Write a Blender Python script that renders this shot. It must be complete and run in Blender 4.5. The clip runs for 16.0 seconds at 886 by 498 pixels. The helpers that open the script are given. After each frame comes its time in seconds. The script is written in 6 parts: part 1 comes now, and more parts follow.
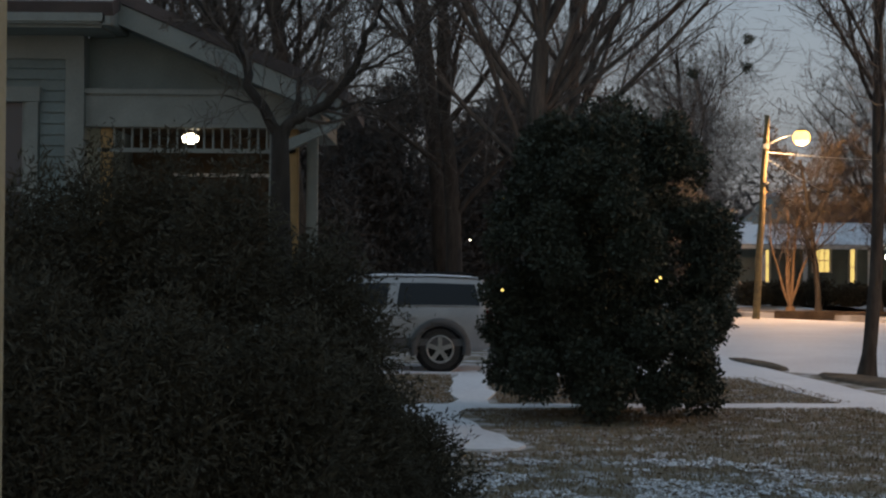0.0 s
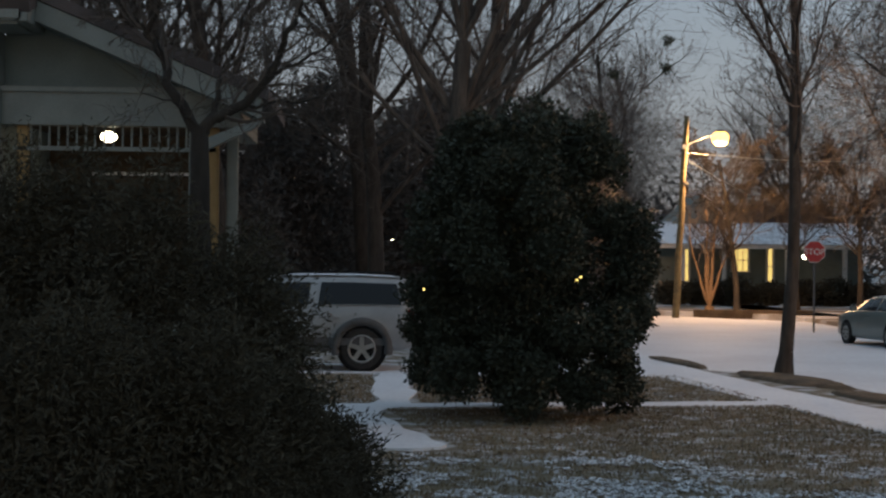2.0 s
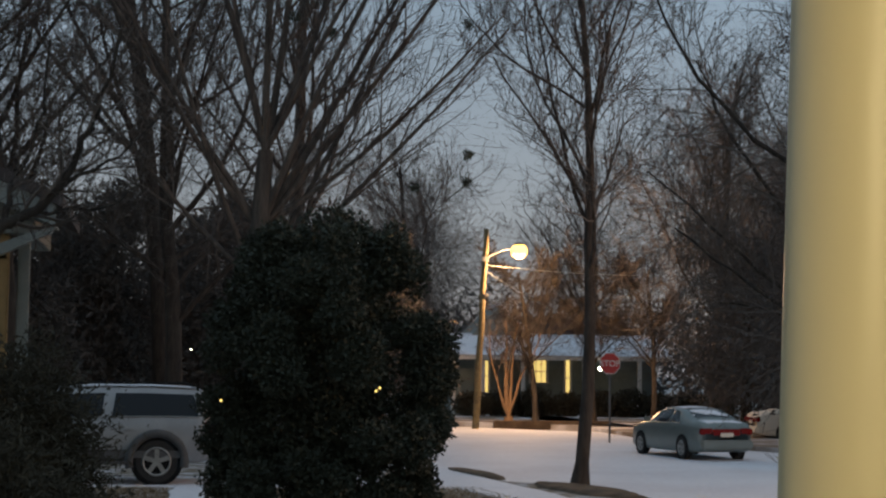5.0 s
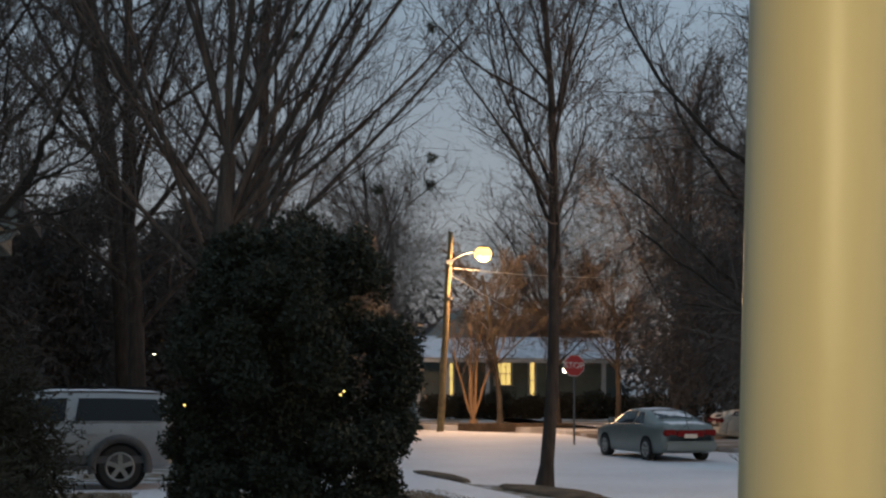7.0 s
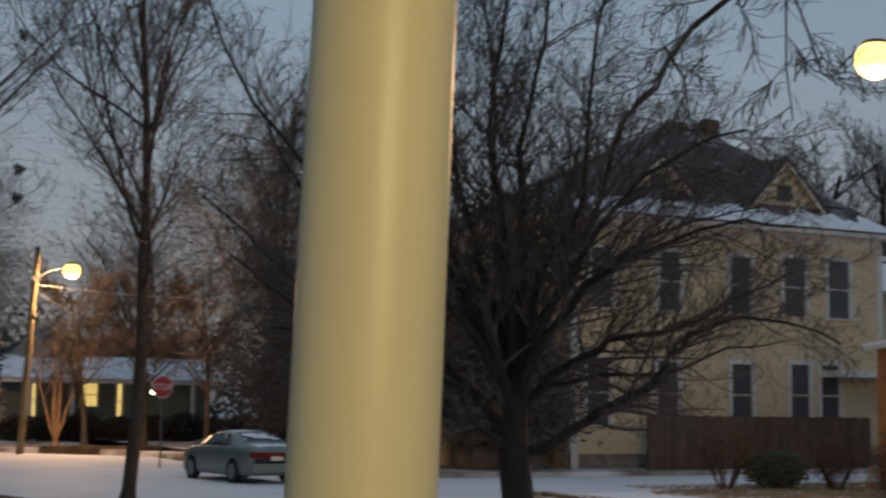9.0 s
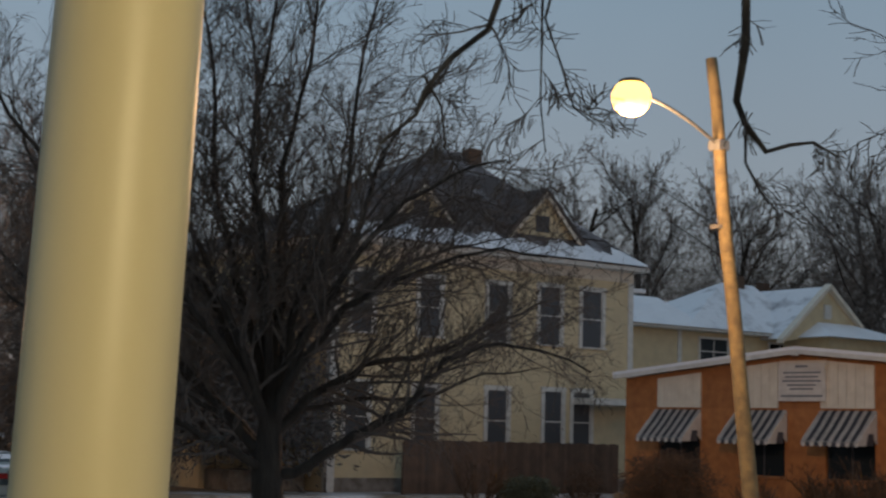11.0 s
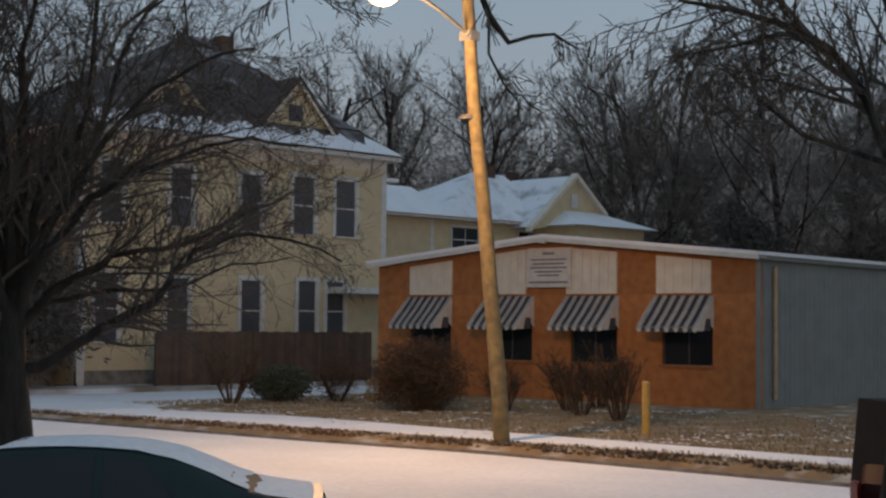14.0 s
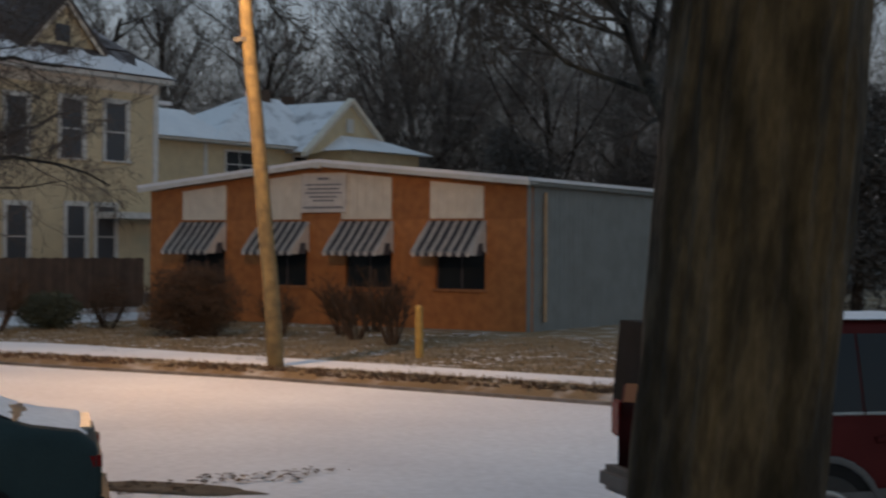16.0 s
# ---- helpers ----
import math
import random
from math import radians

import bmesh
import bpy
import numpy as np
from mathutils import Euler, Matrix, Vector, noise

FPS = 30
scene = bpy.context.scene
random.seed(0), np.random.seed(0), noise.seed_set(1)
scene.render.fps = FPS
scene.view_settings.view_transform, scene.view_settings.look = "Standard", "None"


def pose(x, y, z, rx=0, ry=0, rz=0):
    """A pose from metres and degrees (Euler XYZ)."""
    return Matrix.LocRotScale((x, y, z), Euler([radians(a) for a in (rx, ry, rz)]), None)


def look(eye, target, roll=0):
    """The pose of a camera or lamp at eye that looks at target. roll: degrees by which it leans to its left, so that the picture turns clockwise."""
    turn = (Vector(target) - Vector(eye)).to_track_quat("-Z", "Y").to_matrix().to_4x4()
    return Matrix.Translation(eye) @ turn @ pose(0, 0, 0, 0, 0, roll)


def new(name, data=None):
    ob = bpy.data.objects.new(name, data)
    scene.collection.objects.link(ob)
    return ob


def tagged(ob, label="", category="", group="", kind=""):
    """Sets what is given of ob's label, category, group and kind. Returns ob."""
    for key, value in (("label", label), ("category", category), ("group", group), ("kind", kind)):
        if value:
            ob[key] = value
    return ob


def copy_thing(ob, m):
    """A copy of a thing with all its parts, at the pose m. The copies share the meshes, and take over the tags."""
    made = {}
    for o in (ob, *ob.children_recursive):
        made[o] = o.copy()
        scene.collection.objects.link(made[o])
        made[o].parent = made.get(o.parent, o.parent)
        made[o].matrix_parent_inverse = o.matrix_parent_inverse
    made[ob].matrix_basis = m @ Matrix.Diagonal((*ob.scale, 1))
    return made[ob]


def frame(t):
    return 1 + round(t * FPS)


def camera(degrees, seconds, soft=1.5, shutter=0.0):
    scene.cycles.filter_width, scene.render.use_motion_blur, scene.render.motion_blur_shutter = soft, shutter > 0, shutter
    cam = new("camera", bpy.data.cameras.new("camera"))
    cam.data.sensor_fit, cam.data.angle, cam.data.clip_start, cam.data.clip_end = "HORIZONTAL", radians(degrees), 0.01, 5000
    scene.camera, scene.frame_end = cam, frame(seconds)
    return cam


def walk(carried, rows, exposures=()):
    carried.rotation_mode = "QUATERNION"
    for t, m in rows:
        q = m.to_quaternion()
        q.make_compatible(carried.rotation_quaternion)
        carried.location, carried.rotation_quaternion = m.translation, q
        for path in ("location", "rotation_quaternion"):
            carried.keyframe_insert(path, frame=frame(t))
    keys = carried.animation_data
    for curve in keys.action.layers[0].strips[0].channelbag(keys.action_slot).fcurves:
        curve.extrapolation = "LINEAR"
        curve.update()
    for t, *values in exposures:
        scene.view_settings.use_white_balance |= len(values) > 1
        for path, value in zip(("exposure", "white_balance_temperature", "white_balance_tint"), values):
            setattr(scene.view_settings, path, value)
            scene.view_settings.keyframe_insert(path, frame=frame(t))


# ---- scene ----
cam = camera(32.6, 16.0, soft=2.3, shutter=0.5)
EYE = 2.1
# seconds, x, y, yaw, pitch, roll
ROWS = [
    (0.0, 0.0, 0.26, -0.0, 0.418, -0.516),
    (0.5, 0.0014, 0.26, -0.3, 0.398, -0.558),
    (1.0, 0.0036, 0.26, -0.801, 0.26, -0.507),
    (1.5, 0.008, 0.2599, -1.766, 0.284, -0.465),
    (2.0, 0.0133, 0.2597, -2.931, 0.423, -0.512),
    (2.5, 0.0171, 0.2594, -3.763, 0.698, -0.502),
    (3.0, 0.0201, 0.2592, -4.438, 1.176, -0.475),
    (3.5, 0.0287, 0.2584, -6.33, 2.506, -0.687),
    (4.0, 0.04, 0.2569, -8.846, 3.55, -0.723),
    (6.5, 0.05, 0.2551, -11.086, 5.08, -0.522),
    (7.0, 0.0529, 0.2546, -11.73, 4.802, -0.297),
    (7.5, 0.0605, 0.2529, -13.452, 4.097, -0.022),
    (8.0, 0.0791, 0.2477, -17.704, 4.288, -0.184),
    (8.5, 0.1007, 0.2397, -22.778, 5.24, -0.368),
    (9.0, 0.1182, 0.2316, -27.046, 5.785, -0.795),
    (9.5, 0.1293, 0.2255, -29.833, 6.137, -1.357),
    (12.0, 0.1656, 0.2004, -39.563, 6.249, -0.994),
    (12.5, 0.1712, 0.1957, -41.176, 5.405, -0.787),
    (13.0, 0.1766, 0.1908, -42.794, 4.402, -0.516),
    (13.5, 0.181, 0.1866, -44.134, 3.532, -0.407),
    (14.0, 0.1849, 0.1828, -45.32, 2.837, -0.575),
    (14.5, 0.1886, 0.1789, -46.515, 2.16, -0.545),
    (15.0, 0.1939, 0.1732, -48.217, 1.329, -0.383),
    (15.5, 0.2005, 0.1655, -50.469, 0.647, -0.203),
    (16.0, 0.2097, 0.1537, -53.762, 0.081, -0.417),
]
walk(cam, [(t, pose(x, y, EYE, 90 + p, r, w)) for t, x, y, w, p, r in ROWS], [(0.0, 0.28), (7.5, 0.22), (8.5, -0.06), (9.3, 0.12), (12.5, 0.0), (13.5, 0.22), (14.2, 0.25), (15.0, 0.12), (16.0, 0.02)])

# ---- light ----
world = bpy.data.worlds.new("dusk")
scene.world = world
world.use_nodes = True
wn = world.node_tree.nodes
wl = world.node_tree.links
sky = wn.new("ShaderNodeTexSky")
sky.sky_type, sky.sun_disc = "NISHITA", False
sky.sun_elevation, sky.sun_rotation = radians(4), radians(200)
cloud = wn.new("ShaderNodeTexNoise")
cloud.inputs["Scale"].default_value, cloud.inputs["Detail"].default_value = 2.2, 4
cloudramp = wn.new("ShaderNodeMapRange")
cloudramp.inputs[3].default_value, cloudramp.inputs[4].default_value = 0.82, 1.15
wl.new(cloud.outputs["Fac"], cloudramp.inputs[0])
overcast = wn.new("ShaderNodeMix")
overcast.data_type = "RGBA"
overcast.inputs[0].default_value = 0.93
# paler and warmer towards the horizon
coord = wn.new("ShaderNodeTexCoord")
axes = wn.new("ShaderNodeSeparateXYZ")
wl.new(coord.outputs["Generated"], axes.inputs[0])
height = wn.new("ShaderNodeMapRange")
height.inputs[1].default_value, height.inputs[2].default_value = 0.03, 0.30
wl.new(axes.outputs[2], height.inputs[0])
band = wn.new("ShaderNodeMix")
band.data_type = "RGBA"
band.inputs[6].default_value, band.inputs[7].default_value = (1.25, 1.27, 1.42, 1), (0.96, 1.33, 1.72, 1)
wl.new(height.outputs[0], band.inputs[0])
wl.new(band.outputs[2], overcast.inputs[7])
wl.new(sky.outputs[0], overcast.inputs[6])
veil = wn.new("ShaderNodeVectorMath")
veil.operation = "SCALE"
wl.new(overcast.outputs[2], veil.inputs[0])
wl.new(cloudramp.outputs[0], veil.inputs["Scale"])
wl.new(veil.outputs[0], wn["Background"].inputs[0])
wn["Background"].inputs[1].default_value = 0.215
sun_data = bpy.data.lights.new("sun", "SUN")
sun_data.energy, sun_data.angle, sun_data.color = 0.06, radians(60), (0.75, 0.86, 1.0)
new("sun", sun_data).matrix_world = look((0, 0, 60), (12, 30, 0))


def lamp_light(name, at, watts, color, size):
    d = bpy.data.lights.new(name, "POINT")
    d.energy, d.color, d.shadow_soft_size = watts, color, size
    new(name, d).location = at


SODIUM = (1.0, 0.56, 0.27)


# ---- materials ----
def mat(name, c1, c2=None, rough=0.8, scale=6.0, metal=0.0, bump=0.2, fine=60.0, spec=0.4, vary=0.0, lo=0.35, hi=0.65, grain=0.2, stretch=1.0):
    """Two colours mixed by coarse noise, with fine grain relief; vary: brightness by object."""
    m = bpy.data.materials.new(name)
    m.use_nodes = True
    n, l = m.node_tree.nodes, m.node_tree.links
    b = n["Principled BSDF"]
    c2 = c2 or tuple(v * 0.75 for v in c1)
    tc = n.new("ShaderNodeTexCoord")
    mp = n.new("ShaderNodeMapping")
    mp.inputs["Scale"].default_value = (1, 1, stretch)
    l.new(tc.outputs["Object"], mp.inputs["Vector"])
    n1 = n.new("ShaderNodeTexNoise")
    n1.inputs["Scale"].default_value, n1.inputs["Detail"].default_value = scale, 6
    l.new(mp.outputs[0], n1.inputs["Vector"])
    mr = n.new("ShaderNodeMapRange")
    mr.inputs[1].default_value, mr.inputs[2].default_value = lo, hi
    l.new(n1.outputs["Fac"], mr.inputs[0])
    mix = n.new("ShaderNodeMix")
    mix.data_type = "RGBA"
    mix.inputs[6].default_value, mix.inputs[7].default_value = (*c1, 1), (*c2, 1)
    l.new(mr.outputs[0], mix.inputs[0])
    out = mix.outputs[2]
    n2 = n.new("ShaderNodeTexNoise")
    n2.inputs["Scale"].default_value, n2.inputs["Detail"].default_value = fine, 3
    l.new(mp.outputs[0], n2.inputs["Vector"])
    hv = n.new("ShaderNodeHueSaturation")
    mv = n.new("ShaderNodeMapRange")
    mv.inputs[3].default_value, mv.inputs[4].default_value = 1 - grain, 1 + grain
    l.new(n2.outputs["Fac"], mv.inputs[0])
    val = mv.outputs[0]
    if vary:
        oi = n.new("ShaderNodeObjectInfo")
        mo = n.new("ShaderNodeMapRange")
        mo.inputs[3].default_value, mo.inputs[4].default_value = 1 - vary, 1 + vary
        l.new(oi.outputs["Random"], mo.inputs[0])
        mm = n.new("ShaderNodeMath")
        mm.operation = "MULTIPLY"
        l.new(val, mm.inputs[0])
        l.new(mo.outputs[0], mm.inputs[1])
        val = mm.outputs[0]
    l.new(val, hv.inputs["Value"])
    l.new(out, hv.inputs["Color"])
    l.new(hv.outputs[0], b.inputs["Base Color"])
    b.inputs["Roughness"].default_value, b.inputs["Metallic"].default_value = rough, metal
    b.inputs["Specular IOR Level"].default_value = spec
    if bump:
        bp = n.new("ShaderNodeBump")
        bp.inputs["Strength"].default_value, bp.inputs["Distance"].default_value = bump, 0.02
        l.new(n2.outputs["Fac"], bp.inputs["Height"])
        l.new(bp.outputs[0], b.inputs["Normal"])
    return m


def glow(name, color, strength):
    m = bpy.data.materials.new(name)
    m.use_nodes = True
    b = m.node_tree.nodes["Principled BSDF"]
    b.inputs["Base Color"].default_value = (*color, 1)
    b.inputs["Emission Color"].default_value = (*color, 1)
    b.inputs["Emission Strength"].default_value = strength
    return m


def glass(name, tint=(0.02, 0.025, 0.03), rough=0.08):
    m = bpy.data.materials.new(name)
    m.use_nodes = True
    b = m.node_tree.nodes["Principled BSDF"]
    b.inputs["Base Color"].default_value = (*tint, 1)
    b.inputs["Roughness"].default_value = rough
    b.inputs["Specular IOR Level"].default_value = 0.2
    return m


M_SNOW = mat("snow", (0.78, 0.79, 0.82), (0.70, 0.71, 0.75), 0.75, 0.5, bump=0.25, fine=14)
M_ROAD = mat("snow_covered_asphalt", (0.74, 0.75, 0.78), (0.66, 0.66, 0.69), 0.7, 0.35, bump=0.15, fine=9)
M_LAWN = mat("dormant_grass", (0.19, 0.16, 0.115), (0.56, 0.57, 0.60), 0.95, 2.4, bump=0.8, fine=35, lo=0.46, hi=0.66)
M_FARGROUND = mat("winter_ground", (0.20, 0.16, 0.12), (0.62, 0.62, 0.64), 0.95, 0.35, bump=0.5, fine=20, lo=0.45, hi=0.62)
M_LEAFMUD = mat("leaf_litter", (0.085, 0.060, 0.040), (0.16, 0.115, 0.075), 0.95, 3, bump=1, fine=40)
M_KERB = mat("kerb_concrete", (0.24, 0.22, 0.20), (0.14, 0.12, 0.10), 0.9, 3)
# near-black bark: shade around the forked tree is put into its colour
M_SHADEBARK = mat("shade_black_bark", (0.046, 0.039, 0.032), (0.024, 0.020, 0.017), 0.95, 9, bump=1.0, fine=40, stretch=0.25)
M_DARKTWIG = mat("plain_dark_twigs", (0.125, 0.106, 0.093), (0.082, 0.070, 0.061), 0.95, 5, bump=0)
M_BARK = mat("dark_bark", (0.060, 0.048, 0.038), (0.028, 0.022, 0.018), 0.95, 9, bump=1.0, fine=40, stretch=0.25)
M_BARK2 = mat("grey_bark", (0.105, 0.088, 0.072), (0.05, 0.042, 0.036), 0.95, 7, bump=1.0, fine=35, stretch=0.15, grain=0.45)
M_OLDBARK = mat("old_furrowed_bark", (0.088, 0.073, 0.056), (0.022, 0.019, 0.016), 0.95, 8, bump=1.0, fine=42, stretch=0.3, grain=0.7, lo=0.38, hi=0.62)
M_FARLAWN = mat("dry_verge_grass", (0.22, 0.155, 0.085), (0.46, 0.43, 0.40), 0.95, 1.6, bump=0.8, fine=30, lo=0.50, hi=0.68)
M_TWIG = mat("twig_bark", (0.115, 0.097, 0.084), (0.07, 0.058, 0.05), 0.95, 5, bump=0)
# paler than M_TWIG: haze over the distant crowns is put into the colour
M_HAZETWIG = mat("hazed_far_twigs", (0.205, 0.174, 0.155), (0.135, 0.115, 0.104), 0.95, 0.6, bump=0)
# base colour lifted to grey in place of mist before the background trees
M_HAZETHICKET = mat("haze_grey_thicket", (0.115, 0.108, 0.102), (0.075, 0.07, 0.066), 0.95, 0.5, bump=0)
M_HOLLY = mat("holly_leaf", (0.066, 0.078, 0.054), (0.044, 0.052, 0.036), 0.6, 8, bump=0.1, vary=0.3, spec=0.28)
M_SHRUB = mat("shrub_leaf", (0.074, 0.068, 0.050), (0.046, 0.043, 0.032), 0.9, 5, bump=0.1, spec=0.15)
M_BROWNSHRUB = mat("brown_shrub", (0.10, 0.062, 0.040), (0.055, 0.038, 0.026), 0.9, 3, bump=0)
M_COLUMN = mat("cream_gloss_paint", (0.80, 0.71, 0.46), (0.76, 0.67, 0.43), 0.42, 4, bump=0.05, fine=14, spec=0.5, grain=0.03, stretch=0.25)
M_WHITE = mat("white_paint", (0.62, 0.61, 0.58), (0.52, 0.51, 0.48), 0.6, 4, bump=0.1)
M_GREYSIDING = mat("grey_siding", (0.155, 0.192, 0.185), (0.125, 0.155, 0.150), 0.7, 3, bump=0.1)
M_GREYTRIM = mat("grey_trim", (0.215, 0.232, 0.212), (0.172, 0.186, 0.170), 0.7, 3, bump=0.1)
M_YELLOW = mat("cream_siding", (0.60, 0.50, 0.32), (0.52, 0.43, 0.28), 0.75, 2, bump=0.1)
M_BRICK = mat("orange_brick", (0.41, 0.165, 0.055), (0.31, 0.12, 0.042), 0.85, 4, bump=0.3, vary=0.18)
M_MORTAR = mat("mortar", (0.34, 0.16, 0.075), (0.28, 0.13, 0.06), 0.95, 6)
M_METAL = mat("blue_grey_metal", (0.22, 0.235, 0.23), (0.19, 0.20, 0.195), 0.7, 2, bump=0.05)
M_PANEL = mat("cream_panel", (0.68, 0.62, 0.52), (0.60, 0.54, 0.45), 0.7, 3)
M_ROOF = mat("dark_shingle", (0.055, 0.045, 0.042), (0.10, 0.08, 0.075), 0.9, 2, bump=0.5)
M_DUSTEDROOF = mat("snow_dusted_shingle", (0.070, 0.058, 0.056), (0.30, 0.29, 0.31), 0.9, 0.8, bump=0.5, fine=10, lo=0.53, hi=0.72)
M_FENCE = mat("fence_wood", (0.118, 0.074, 0.050), (0.078, 0.050, 0.036), 0.9, 2, bump=0.4, vary=0.2)
M_POLE = mat("creosote_pole", (0.215, 0.165, 0.080), (0.125, 0.098, 0.055), 0.9, 5, bump=0.6, fine=30)
M_GLASS = glass("dark_glass")
# grey tint holds both the curtains and the reflection on the panes
M_HOUSEGLASS = glass("curtain_and_reflection_glass", (0.075, 0.080, 0.088), 0.25)
M_THINSNOW = mat("thin_snow_on_shingle", (0.74, 0.76, 0.80), (0.30, 0.30, 0.32), 0.8, 0.9, bump=0.3, fine=12, lo=0.50, hi=0.72)
M_STRIPE = mat("awning_dark", (0.09, 0.09, 0.105), (0.06, 0.06, 0.07), 0.8, 4)
M_CANVAS = mat("awning_white", (0.62, 0.58, 0.54), (0.52, 0.48, 0.44), 0.8, 4)
M_YPAINT = mat("yellow_paint", (0.46, 0.31, 0.09), (0.36, 0.23, 0.06), 0.6, 6)
M_STEEL = mat("galvanised_steel", (0.42, 0.42, 0.40), (0.32, 0.32, 0.30), 0.45, 6, metal=0.7)
M_TYRE = mat("tyre_rubber", (0.022, 0.022, 0.022), (0.035, 0.033, 0.03), 0.85, 12)
M_SILVER = mat("silver_paint", (0.34, 0.355, 0.36), (0.30, 0.315, 0.32), 0.4, 3, metal=0.3, bump=0)
M_GREYCAR = mat("grey_green_paint", (0.20, 0.235, 0.225), (0.18, 0.21, 0.20), 0.3, 3, metal=0.4, bump=0)
M_TEALCAR = mat("dark_teal_paint", (0.026, 0.044, 0.046), (0.022, 0.037, 0.039), 0.6, 3, metal=0.0, bump=0, spec=0.10)
M_REDCAR = mat("dark_red_paint", (0.075, 0.014, 0.014), (0.06, 0.011, 0.011), 0.6, 3, metal=0.0, bump=0, spec=0.06)
M_CLADDING = mat("grey_plastic_cladding", (0.10, 0.10, 0.10), (0.08, 0.08, 0.08), 0.7, 5)
M_BLACK = mat("black_plastic", (0.016, 0.016, 0.017), (0.011, 0.011, 0.011), 0.7, 5, spec=0.08)
M_TAIL = glass("tail_red", (0.16, 0.010, 0.010), 0.2)
M_SIGNRED = mat("sign_red", (0.40, 0.03, 0.03), (0.33, 0.025, 0.025), 0.5, 4, bump=0)
M_LAMP = glow("sodium_lamp", (1.0, 0.55, 0.13), 3.4)
M_PORCHLAMP = glow("porch_lamp", (1.0, 0.86, 0.62), 12)
M_LITWIN = glow("lit_window", (1.0, 0.72, 0.22), 0.75)
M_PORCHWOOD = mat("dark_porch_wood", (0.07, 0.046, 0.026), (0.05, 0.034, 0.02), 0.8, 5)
M_AMBER = mat("amber_wood", (0.30, 0.19, 0.075), (0.22, 0.14, 0.055), 0.7, 5)


# ---- helpers of this scene ----
def mesh_of(name, verts, faces, material, smooth=False):
    me = bpy.data.meshes.new(name)
    me.from_pydata(verts, [], faces)
    me.materials.append(material)
    if smooth:
        me.polygons.foreach_set("use_smooth", [True] * len(me.polygons))
    me.update()
    return me


def raw(name, verts, faces, material, parent=None, label="", smooth=False):
    ob = new(name, mesh_of(name, verts, faces, material, smooth))
    ob.parent = parent
    if label:
        ob["label"] = label
    return ob


def part(name, bm, material, parent=None, label="", smooth=False):
    me = bpy.data.meshes.new(name)
    bmesh.ops.recalc_face_normals(bm, faces=bm.faces)
    bm.to_mesh(me)
    bm.free()
    me.materials.append(material)
    if smooth:
        me.polygons.foreach_set("use_smooth", [True] * len(me.polygons))
    ob = new(name, me)
    ob.parent = parent
    if label:
        ob["label"] = label
    return ob


def thing(name, m, label, category, group="", kind=""):
    ob = new(name)
    ob.empty_display_size = 0.1
    ob.matrix_basis = m
    return tagged(ob, label, category, group, kind)


def add_box(bm, x0, x1, y0, y1, z0, z1, bevel=0.0, m=None):
    made = bmesh.ops.create_cube(bm, size=1)["verts"]
    bmesh.ops.transform(bm, matrix=Matrix.LocRotScale(((x0 + x1) / 2, (y0 + y1) / 2, (z0 + z1) / 2), None, (abs(x1 - x0), abs(y1 - y0), abs(z1 - z0))), verts=made)
    if bevel:
        edges = list({e for v in made for e in v.link_edges})
        made = bmesh.ops.bevel(bm, geom=edges, offset=bevel, segments=2, affect="EDGES")["verts"]
    if m is not None:
        bmesh.ops.transform(bm, matrix=m, verts=made)


def box(x0, x1, y0, y1, z0, z1, bevel=0.0, m=None):
    bm = bmesh.new()
    add_box(bm, x0, x1, y0, y1, z0, z1, bevel, m)
    return bm


def add_cyl(bm, r0, r1, h, m=None, n=16):
    v = bmesh.ops.create_cone(bm, cap_ends=True, segments=n, radius1=r0, radius2=r1, depth=h)["verts"]
    bmesh.ops.transform(bm, matrix=(m or Matrix()) @ Matrix.Translation((0, 0, h / 2)), verts=v)


def cyl(r0, r1, h, m=None, n=16):
    bm = bmesh.new()
    add_cyl(bm, r0, r1, h, m, n)
    return bm


def prism(poly, z0, z1, bm=None):
    """An upright slab on a plan polygon."""
    bm = bm or bmesh.new()
    lo = [bm.verts.new((x, y, z0)) for x, y in poly]
    hi = [bm.verts.new((x, y, z1)) for x, y in poly]
    bm.faces.new(hi)
    bm.faces.new(lo[::-1])
    for i in range(len(poly)):
        j = (i + 1) % len(poly)
        bm.faces.new((lo[i], lo[j], hi[j], hi[i]))
    return bm


def extrude(profile, m, depth):
    """A profile (u, v) in the local x-z plane, given depth along y, moved by m."""
    bm = bmesh.new()
    a = [bm.verts.new(m @ Vector((u, 0, v))) for u, v in profile]
    b = [bm.verts.new(m @ Vector((u, depth, v))) for u, v in profile]
    bm.faces.new(a)
    bm.faces.new(b[::-1])
    for i in range(len(profile)):
        j = (i + 1) % len(profile)
        bm.faces.new((a[i], b[i], b[j], a[j]))
    return bm


def tube(verts, faces, pts, radii, sides):
    """Adds a tapered tube along pts."""
    base = len(verts)
    ref = Vector((0.31, 0.22, 0.92)).normalized()
    n = len(pts)
    for i in range(n):
        d = (pts[min(i + 1, n - 1)] - pts[max(i - 1, 0)])
        if d.length < 1e-6:
            d = Vector((0, 0, 1))
        d.normalize()
        a = d.cross(ref)
        if a.length < 0.05:
            a = d.cross(Vector((1, 0, 0)))
        a.normalize()
        b = d.cross(a)
        for k in range(sides):
            w = 2 * math.pi * k / sides
            verts.append(pts[i] + (a * math.cos(w) + b * math.sin(w)) * radii[i])
    for i in range(n - 1):
        for k in range(sides if sides > 2 else 1):
            k2 = (k + 1) % sides
            faces.append((base + i * sides + k, base + i * sides + k2, base + (i + 1) * sides + k2, base + (i + 1) * sides + k))


# ---- ground, street and walks ----
STREET, VERGE = -0.25, -0.10


